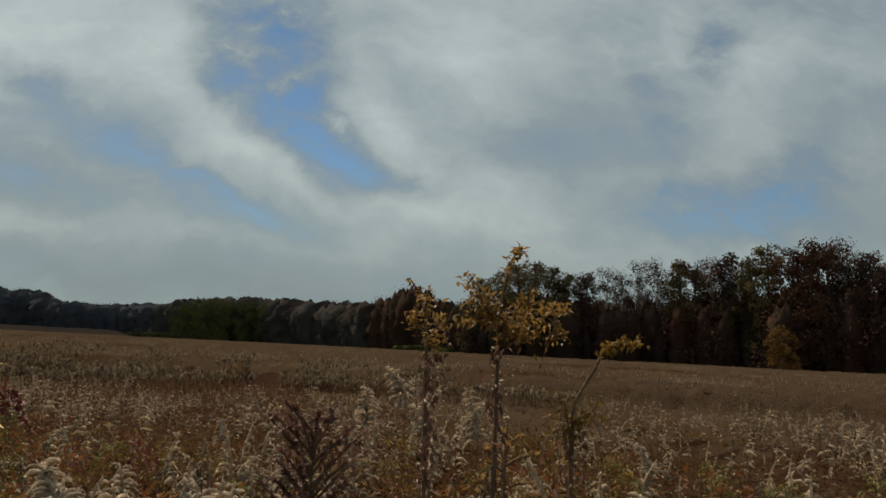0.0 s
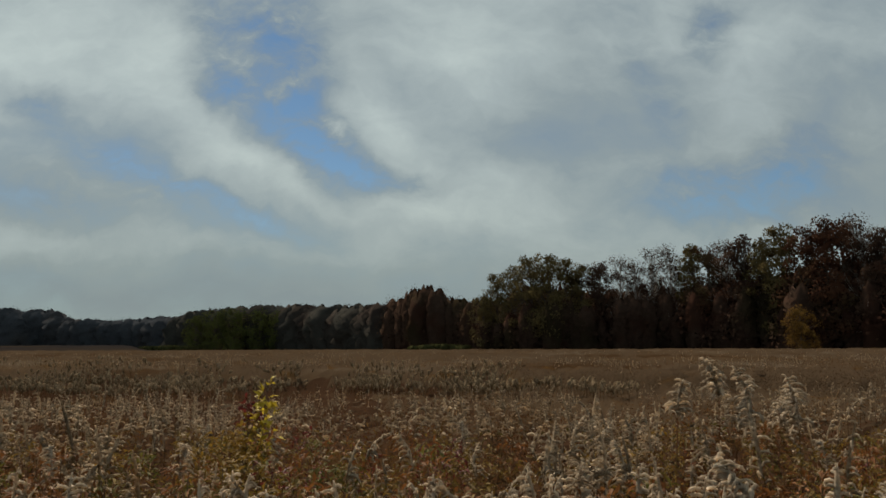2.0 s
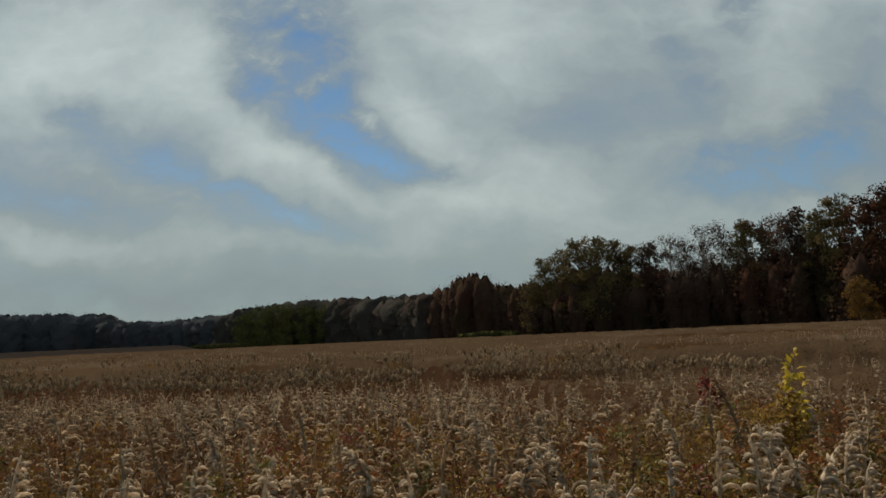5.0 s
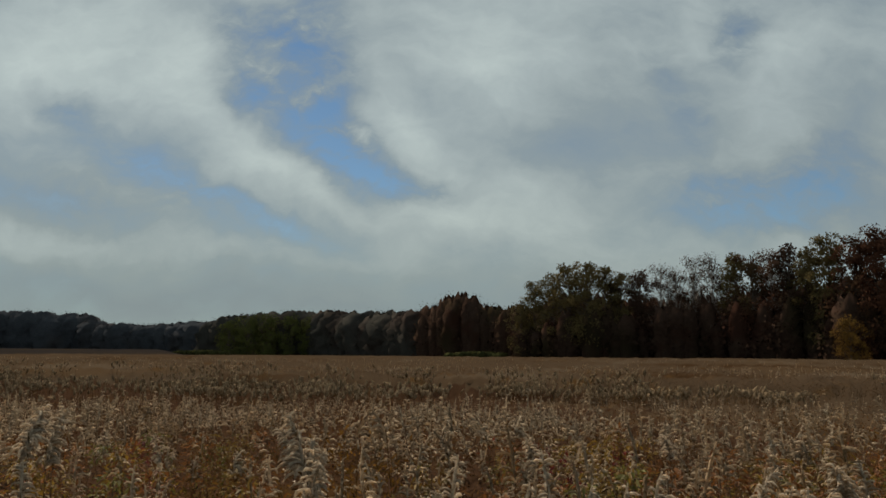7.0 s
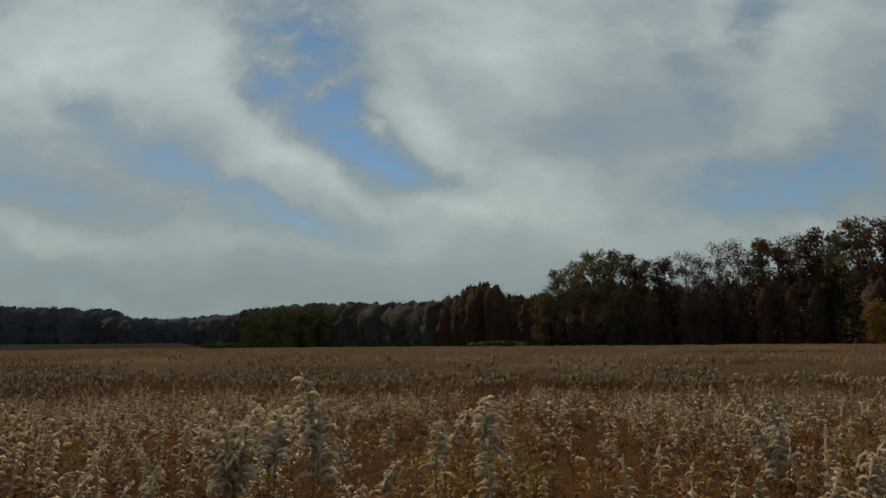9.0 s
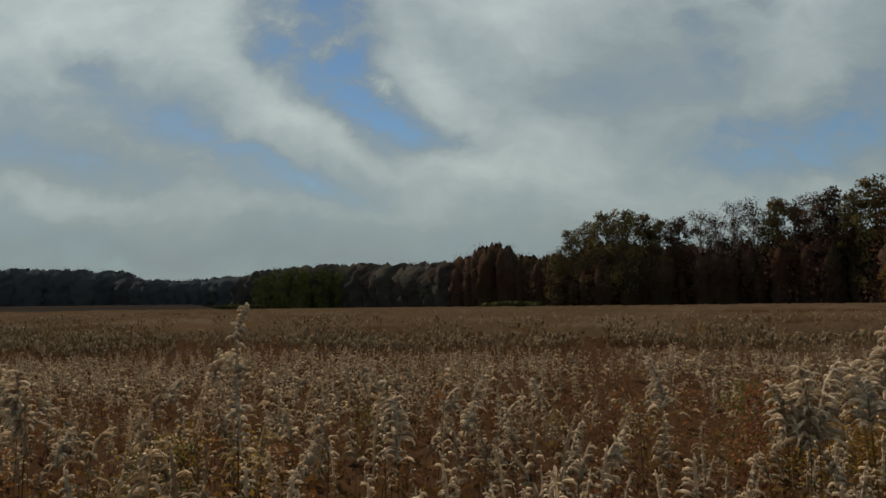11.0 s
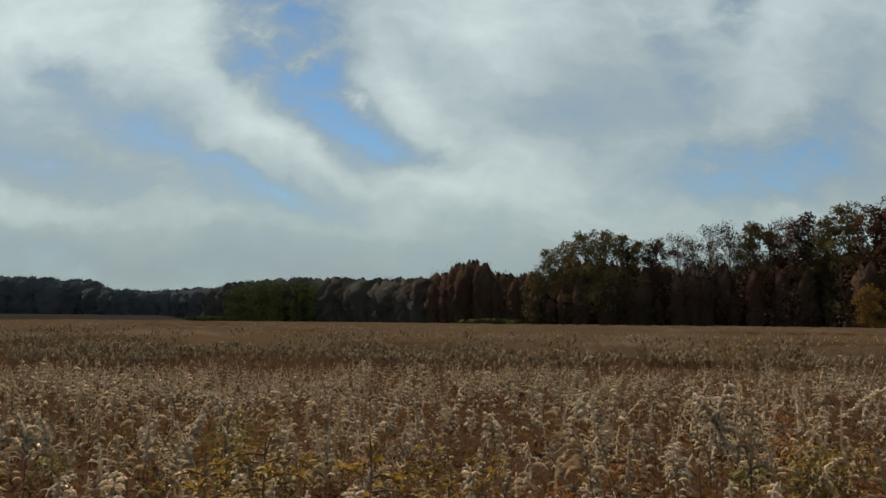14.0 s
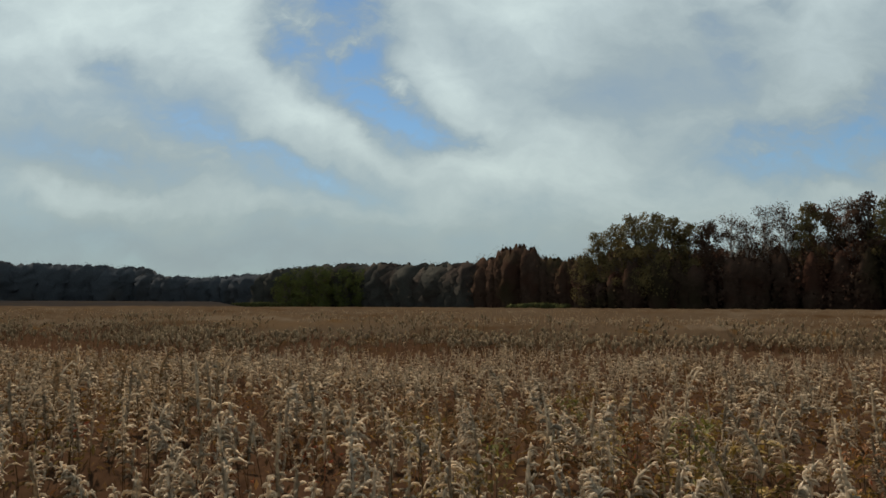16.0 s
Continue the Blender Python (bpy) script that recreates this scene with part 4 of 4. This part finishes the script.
limbed("arching weed with pale yellow leaves and tips", 1.15, (
    (((0.083, 1.446), (0.083, 1.511), (0.084, 1.560), (0.096, 1.586), (0.117, 1.620), (0.127, 1.644), (0.142, 1.655), (0.164, 1.660), (0.181, 1.655)), 108),
    (((0.083, 1.511), (0.072, 1.543), (0.064, 1.576)), 65), (((0.084, 1.527), (0.097, 1.544), (0.105, 1.565)), 65), (((0.083, 1.519), (0.093, 1.532), (0.103, 1.538)), 54), (((0.083, 1.503), (0.073, 1.518), (0.067, 1.535)), 54)),
    M_GOLDWEED, hr, 0.0125, "weed", dry=(1.053, 1.530), pale=120)
sapling("dark red-brown bushy weed with withered heads", -0.29, 1.10, 1.525, 1.36, 0.125, M_MAROON, hr, 26, 34, 0.0135, (0.0, 0.0), 2, M_MAROON, 60, flat=1.1, droop=0.15)
sapling("bright yellow leafed sapling standing in the goldenrod", -2.50, 4.40, 1.40, 0.98, 0.075, M_YELLOW, hr, 18, 6, 0.058, (0.05, 0.0), 2, M_YELLOW, 30, flat=0.4, droop=1.3)
sapling("bushy golden yellow weed at the foot of a sapling", -2.57, 4.36, 1.22, 0.84, 0.13, M_GOLDWEED, hr, 22, 10, 0.045, (0.03, 0.0), 1, M_GOLDWEED, 30, category="weed", flat=0.5, droop=0.6)
sapling("weed with drooping dark red leaves", -2.62, 5.15, 1.27, 1.08, 0.09, M_RED, hr, 14, 8, 0.055, (-0.09, 0.0), 1, M_DRY, 16, flat=0.2, droop=0.8)
for x, y, top in ((-12.05, 1.64, 1.34), (-12.26, 1.58, 1.37), (-12.42, 1.72, 1.30), (-11.74, 2.66, 1.17), (-11.92, 2.74, 1.19)):
    sapling("bushy weed with golden olive leaves by the path", x, y, top, top - 0.40, 0.15, M_GOLDWEED, hr, 26, 15, 0.023, (0.02, 0.0), 1, M_DULL, 30, category="weed", flat=0.5, droop=0.5)
sapling("leafy amber weed at the foot of a sapling", -0.01, 1.32, 1.52, 1.27, 0.07, M_AMBER, hr, 18, 14, 0.0125, (0.02, 0.0), 1, M_FLUFF, 40, category="weed", flat=0.8, droop=0.3)
SHRUBS = ((-11.95, 3.3, 1.02), (-12.55, 3.0, 1.12), (-11.75, 2.5, 1.04), (-12.95, 2.7, 1.06), (-13.5, 2.4, 1.02), (-1.85, 2.7, 1.05), (-3.2, 2.6, 1.08), (-2.3, 3.5, 1.05), (-4.3, 2.8, 1.06), (-0.6, 3.0, 1.05), (-6.1, 2.8, 1.1))
for k, (x, y, top) in enumerate(SHRUBS):
    sapling("low bushy weed with golden brown leaves", x, y, top, top - 0.36, 0.20, M_GOLD if k % 3 == 0 else M_WEED, hr, 14, 16, 0.034, (0.0, 0.0), 1, M_DRY, 20, category="weed")


def weed(kind, label, mat, top, spread_out, r):
    """A bushy leafy weed: stem and a loose mass of leaves."""
    base = tagged(new(kind), label, "weed", "leafy weeds in the field")
    part("stem", (*tube([(0, 0, 0), (0.01, 0, top * 0.5), (0, 0.01, top * 0.96)], [0.005, 0.004, 0.002], 4, 0.1, r), np.zeros(8, int)), M_TWIG, base)
    n = 140
    z = top * (1 - 0.45 * r.random(n) ** 1.3)
    out = spread_out * np.sqrt(r.random(n)) * (0.35 + 1.2 * (top - z) / top)
    a = r.uniform(0, 6.28, n)
    c = np.stack([np.cos(a) * out, np.sin(a) * out, z], -1)
    w = np.stack([np.cos(a), np.sin(a), r.normal(-0.1, 0.5, n)], -1) + r.normal(0, 0.5, (n, 3))
    leaves = blades(c, w, r.uniform(0.022, 0.050, n), r.uniform(0.008, 0.017, n), r, 0.6)
    part("leaves", leaves, mat, base)
    bushes.append((leaves[0], leaves[1], np.full(len(leaves[1]), len(bushes)))), weed_mats.append(mat)
    return base


bushes, weed_mats = [], []
WEEDS = [
    weed("weed", "bushy weed with golden brown leaves", M_WEED, 1.0, 0.16, hr), weed("weed", "bushy weed with rusty brown leaves", M_RUST, 1.0, 0.18, hr),
    weed("weed", "bushy weed with dull olive leaves", M_DULL, 1.0, 0.16, hr), weed("weed", "bushy weed with golden yellow leaves", M_GOLDWEED, 1.0, 0.16, hr),
    weed("weed", "bushy weed with dark red leaves", M_RED, 1.0, 0.14, hr), weed("weed", "withered dark brown bushy weed", M_DRY, 1.0, 0.18, hr),
]

heights, tips = [], []


def goldenrod_thing(pieces, label):
    plume, stem, leaves = pieces
    tip = plume[0][int(np.argmax(plume[0][:, 2]))]
    heights.append(float(tip[2])), tips.append((float(tip[0]), float(tip[1])))
    base = tagged(new("goldenrod"), label, "goldenrod", "goldenrods along the path")
    part("seed_plume", (plume[0], plume[1], np.zeros(len(plume[1]), int)), M_PLUME, base)
    part("stem", (stem[0], stem[1], np.zeros(len(stem[1]), int)), M_DRY, base)
    part("leaves", (leaves[0], leaves[1], np.zeros(len(leaves[1]), int)), M_DRY, base)
    return base


def stands(x, y, turn, size, lean=0.0, to=0.0):
    return Matrix.Translation((x, y, float(rise(np.array(x), np.array(y))))) @ Matrix.Rotation(lean, 4, Vector((-math.sin(to), math.cos(to), 0))) @ Matrix.Rotation(turn, 4, "Z") @ Matrix.Scale(size, 4)


def put_copies(kinds, places):
    """Each kind's first copy is the original itself."""
    fresh = list(kinds)
    for n, (k, x, y, turn, size, lean, to) in enumerate(places):
        m = stands(x, y, turn, size, lean, to)
        if fresh[k] is not None:
            fresh[k].matrix_basis = m
            fresh[k] = None
        else:
            made = copy_thing(kinds[k], m)
            made.scale = (size, size, size)


pr = np.random.default_rng(5)
TALL = [
    goldenrod_thing(goldenrod(pr, 52, 4, 4, 16, 1.5, True, 1.55), "tall goldenrod with a large arching seed plume"),
    goldenrod_thing(goldenrod(pr, 48, 4, 4, 16, 1.5, True, 1.4), "tall goldenrod with a large arching seed plume"),
    goldenrod_thing(goldenrod(pr, 54, 4, 4, 16, 1.5, True, 1.5), "tall goldenrod with a broad arching seed plume"),
]
SPOTS = (
    (1, -8.52, 3.6, 1.35), (2, -8.46, 3.66, 1.33), (2, -8.40, 2.30, 1.42), (0, -8.46, 2.36, 1.36), (2, -8.27, 2.32, 1.43), (1, -8.31, 2.38, 1.38), (2, -8.14, 2.30, 1.52), (0, -8.20, 2.36, 1.42), (1, -8.05, 2.34, 1.44),
    (2, -10.91, 2.60, 1.41), (0, -11.0, 2.66, 1.36), (2, -9.61, 2.60, 1.31), (0, -0.24, 3.66, 1.54), (1, -0.12, 3.62, 1.50), (2, 0.0, 3.70, 1.45), (0, -0.35, 3.68, 1.44), (1, 0.11, 3.62, 1.46), (0, 0.21, 3.72, 1.39),
    (1, -6.50, 3.0, 1.38), (0, -6.56, 3.06, 1.32), (2, -6.44, 3.1, 1.28), (0, -7.55, 3.2, 1.39), (1, -7.48, 3.24, 1.37), (0, -7.62, 3.3, 1.33), (2, -7.75, 3.2, 1.30), (1, -6.35, 2.5, 1.30), (0, -4.70, 2.5, 1.26), (1, -4.95, 2.4, 1.26), (0, -4.1, 2.5, 1.25),
    (1, -1.1, 2.6, 1.22), (0, 0.5, 2.2, 1.26), (0, -0.93, 1.75, 1.36), (1, -0.60, 1.65, 1.34), (0, -0.52, 1.62, 1.33),
)


def tall_one(k, x, y, top, way):
    """Stands so that the tip comes over x, y, leaning towards way."""
    size, turn = top / heights[k], way - math.atan2(tips[k][1], tips[k][0])
    out = size * math.hypot(*tips[k])
    return k, x - out * math.cos(way), y - out * math.sin(way), turn, size, 0.0, 0.0


tall = [tall_one(k, x, y, top, hr.uniform(0, 6.28)) for k, x, y, top in SPOTS]
for n in range(60):
    tall.append(tall_one(int(hr.integers(0, 3)), hr.uniform(-15.5, 2.0), hr.uniform(2.05, 5.2), hr.uniform(1.10, 1.22), hr.uniform(0, 6.28)))
put_copies(TALL, tall)


def woolly(path, r, count, long, fat):
    """Curled woolly branchlets along a path of points, longest in its lower part."""
    path = np.asarray(path, float)
    far = np.linspace(0, 1, len(path))
    at = lambda f: np.stack([np.interp(f, far, path[:, k]) for k in range(3)], -1)
    f = np.linspace(0, 1, 3 * len(path))
    pieces = [(*tube(at(f) + r.normal(0, 0.001, (len(f), 3)), np.interp(f, (0, 0.5, 0.9, 1), (0.003, 0.007, 0.006, 0.0015)), 5, 0.3, r), 0)]
    for b in range(count):
        g, a, up = b / count, b * 2.4 + r.normal(0, 0.5), r.uniform(0.5, 1.2)
        n, p = long * (1.1 - 0.75 * g) * r.uniform(0.6, 1.3), at(g)
        line = [p]
        for k in range(4):
            e = up - 0.55 * k
            line.append(line[-1] + np.array([np.cos(a) * np.cos(e), np.sin(a) * np.cos(e), np.sin(e)]) * n / 4)
        pieces.append((*tube(line, fat * r.uniform(0.7, 1.2) * np.array([0.6, 1, 1, 0.85, 0.35]), 4, 0.38, r), 0))
    return joined(pieces)


# the one goldenrod that overtops the field: a spire, and an arching side plume that droops to the west
base = tagged(new("goldenrod"), "tallest goldenrod, with a slim spire and an arching side plume", "goldenrod", "goldenrods along the path")
base.location = (-10.11, 2.5, float(rise(np.array(-10.11), np.array(2.5))))
stalk = tube([(0.0, 0, 0), (0.0, 0.01, 0.7), (-0.006, 0, 1.30), (-0.008, 0, 1.43)], [0.005, 0.0045, 0.003, 0.002], 5, 0.1, hr)
part("stem", (*stalk, np.zeros(len(stalk[1]), int)), M_DRY, base)
part("seed_plume", woolly([(-0.008, 0, 1.40), (-0.013, 0, 1.50), (0.0, 0.01, 1.55), (0.016, 0.01, 1.612)], hr, 36, 0.045, 0.0062), M_PLUME, base)
part("seed_plume", woolly([(-0.008, 0, 1.39), (-0.05, 0.06, 1.425), (-0.105, 0.14, 1.410), (-0.16, 0.22, 1.390), (-0.21, 0.32, 1.33), (-0.25, 0.42, 1.25)], hr, 60, 0.040, 0.0062), M_PLUME, base)
part("seed_plume", woolly([(-0.15, 0.20, 1.33), (-0.14, 0.20, 1.39), (-0.125, 0.20, 1.455)], hr, 18, 0.034, 0.006), M_PLUME, base)

part("seed_plume", woolly([(0.0, 0.005, 1.12), (-0.004, 0, 1.26), (-0.008, 0, 1.40)], hr, 26, 0.050, 0.0058), M_PLUME, base)

weedy = []
while len(weedy) < 150:
    a, b = hr.uniform(-15, 2.2), hr.uniform(1.95, 6.0)
    a = a + (0.55 * b if a > 1.2 else 0)
    if leafy(np.array(a), np.array(b)):
        weedy.append((int(hr.choice(6, p=(0.26, 0.26, 0.14, 0.13, 0.05, 0.16))), float(a), float(b), hr.uniform(0, 6.28), hr.uniform(0.98, 1.15), abs(hr.normal(0, 0.05)), hr.uniform(0, 6.28)))
# crowded patches: middle, half widths, how many, shares of the kinds
for px, py, wx, wy, count, shares in ((-12.9, 3.5, 0.9, 0.9, 14, (0.4, 0.1, 0.4, 0.1, 0, 0)), (-11.65, 2.45, 0.35, 0.25, 8, (0.3, 0.5, 0, 0.2, 0, 0)), (-3.6, 3.4, 1.0, 0.9, 34, (0.35, 0.4, 0.1, 0.1, 0.05, 0)),
                                     (-6.7, 3.0, 0.3, 0.5, 8, (0.2, 0.6, 0, 0, 0.2, 0)), (-1.85, 2.8, 0.5, 0.5, 14, (0.4, 0.3, 0.2, 0.1, 0, 0)), (-0.75, 2.5, 0.4, 0.4, 10, (0.4, 0.2, 0.4, 0, 0, 0)), (-0.2, 4.3, 0.35, 0.25, 8, (0.4, 0.1, 0, 0.5, 0, 0)), (-0.88, 4.0, 0.3, 0.3, 6, (0.5, 0.2, 0, 0.3, 0, 0)), (-4.2, 3.9, 0.5, 0.3, 8, (0.4, 0.3, 0, 0.3, 0, 0)), (1.6, 3.6, 0.8, 0.7, 18, (0.2, 0.2, 0.6, 0, 0, 0)),
                                     (-7.6, 3.6, 0.2, 0.3, 5, (0.1, 0, 0.3, 0.6, 0, 0)), (-2.5, 3.6, 0.5, 0.5, 14, (0.4, 0.3, 0.1, 0.2, 0, 0)), (-2.58, 4.35, 0.16, 0.10, 12, (0, 0, 0, 1, 0, 0)), (-1.6, 2.6, 0.6, 0.4, 16, (0.4, 0.35, 0.2, 0, 0.05, 0)), (-3.1, 2.9, 0.7, 0.5, 16, (0.45, 0.35, 0.15, 0, 0.05, 0)), (-0.2, 2.7, 0.6, 0.5, 16, (0.4, 0.3, 0.2, 0.1, 0, 0)), (0.9, 2.9, 0.6, 0.6, 14, (0.3, 0.3, 0.4, 0, 0, 0)), (-4.6, 3.3, 0.7, 0.6, 14, (0.4, 0.4, 0.2, 0, 0, 0)), (-10.6, 3.0, 0.25, 0.2, 6, (0.2, 0, 0.1, 0.7, 0, 0)), (-10.35, 3.2, 0.25, 0.3, 6, (0.2, 0.5, 0, 0.2, 0.1, 0)), (-5.2, 3.2, 0.9, 0.8, 16, (0.45, 0.3, 0.2, 0, 0.05, 0)), (-8.0, 3.9, 0.7, 0.7, 10, (0.3, 0.4, 0.2, 0.1, 0, 0))):
    for n in range(count):
        weedy.append((int(hr.choice(6, p=shares)), px + wx * hr.normal(0, 0.6), max(2.0, py + wy * hr.normal(0, 0.6)), hr.uniform(0, 6.28), hr.uniform(0.98, 1.16), abs(hr.normal(0, 0.05)), hr.uniform(0, 6.28)))
# the nearest as plants of their own, the rest behind them as one mass
weedy.sort(key=lambda row: row[2])
put_copies(WEEDS, weedy[:275])
rest = np.array(weedy[275:])
piece = spread(bushes, rest[:, 0].astype(int), rest[:, 1], rest[:, 2], rise(rest[:, 1], rest[:, 2]), rest[:, 3], rest[:, 4], rest[:, 5], rest[:, 6])
tagged(new("weeds", mesh_of("weeds", piece, weed_mats, smooth=False)), "brown and golden leafy weeds between the goldenrods", "weed", kind="stuff")

# the front rows, plant by plant
FRONT = [goldenrod_thing(goldenrod(hr, 19, 4, 4, 12, arching=k % 3 == 0, bulk=1.2), "brown goldenrod with an arching grey seed plume" if k % 3 == 0 else "brown goldenrod with an upright fluffy seed plume") for k in range(9)]
fx, fy = hr.uniform(LEFT - 1.2, RIGHT + 1.0, 290), hr.uniform(2.05, 2.75, 290)
put_copies(FRONT, [(int(hr.integers(0, 9)) if a < -6 else int(hr.integers(0, 3)) * 3, float(a), float(b), hr.uniform(0, 6.28), hr.uniform(0.86, 1.05) * (1.0 if a < -6 else 1.06), abs(hr.normal(0, 0.06)), hr.uniform(0, 6.28)) for a, b in zip(fx, fy)])


# ---- a burst seed pod close to the path ----
def pod_plant(x, y, top, r):
    base = tagged(new("milkweed"), "dry milkweed stalk with burst pods spilling white silk", "milkweed")
    base.location = (x, y, 0)
    part("stalk", (*tube([(0, 0, 0), (0.01, 0, 0.5), (0.0, 0.01, 1.0), (0.0, 0, top - 0.05)], [0.006, 0.005, 0.004, 0.003], 6, 0.1, r), np.zeros(18, int)), M_TWIG, base)
    husk = tube([(-0.004, 0, top - 0.068), (-0.003, 0, top - 0.060), (-0.001, 0.001, top - 0.052), (0.0, 0.001, top - 0.044), (0.001, 0, top - 0.038), (0.003, 0, top - 0.034)], [0.003, 0.008, 0.0115, 0.012, 0.0095, 0.006], 10, 0.16, r)
    pod = part("pod", (*husk, np.zeros(len(husk[1]), int)), M_POD, base, smooth=False)
    n = 14
    a = r.uniform(0, 6.28, n)
    rim = np.stack([np.cos(a) * 0.009, np.sin(a) * 0.009, np.full(n, top - 0.046)], -1)
    tagged(part("flap", blades(rim, np.stack([np.cos(a) * 0.7, np.sin(a) * 0.7, r.uniform(0.2, 1.2, n)], -1), r.uniform(0.010, 0.018, n), r.uniform(0.006, 0.010, n), r, 0.9), M_POD, pod), "split dark edges of the husk", kind="stuff")
    # silk: a matted mass rising to a point, one hanging out to the side, with loose hairs all over
    for k, (line, radii) in enumerate((
            (((-0.004, 0, -0.040), (0.0, 0, -0.031), (0.004, 0.001, -0.022), (0.007, 0.001, -0.014), (0.0085, 0, -0.005), (0.009, 0, 0.002)), (0.008, 0.0150, 0.0125, 0.0065, 0.0022, 0.0005)),
            (((-0.003, 0, -0.034), (-0.014, 0.001, -0.033), (-0.025, 0, -0.034), (-0.034, 0, -0.036), (-0.039, 0, -0.037)), (0.003, 0.0034, 0.0032, 0.0042, 0.0012)),
            (((0.006, 0, -0.030), (0.015, 0.001, -0.034), (0.021, 0, -0.040), (0.024, 0, -0.046)), (0.005, 0.0050, 0.0036, 0.0010)))):
        line = np.array(line) + np.array([0, 0, top])
        mass = tube(line, radii, 10, 0.22, r)
        silk = part("silk", (*mass, np.zeros(len(mass[1]), int)), M_SILK, pod, "matted white silk")
        n = 420
        g, t = r.uniform(0, 1, n), r.uniform(0, 6.28, n)
        f = np.linspace(0, 1, len(line))
        c = np.stack([np.interp(g, f, line[:, m]) for m in range(3)], -1)
        q = np.interp(g, f, radii)[:, None] * np.stack([np.cos(t), np.sin(t), 0.6 * np.sin(2 * t)], -1)
        w = q / (np.linalg.norm(q, axis=1, keepdims=True) + 1e-9) * 0.7 + (line[-1] - line[0]) / np.linalg.norm(line[-1] - line[0]) + r.normal(0, 0.4, (n, 3))
        hair = new("hairs", mesh_of("hairs", blades(c + q * 0.85, w, r.uniform(0.003, 0.009, n), r.uniform(0.0005, 0.0011, n), r), [M_SILK]))
        hair.parent = pod
    return base


pod_plant(-6.90, 0.68, 1.534, hr)
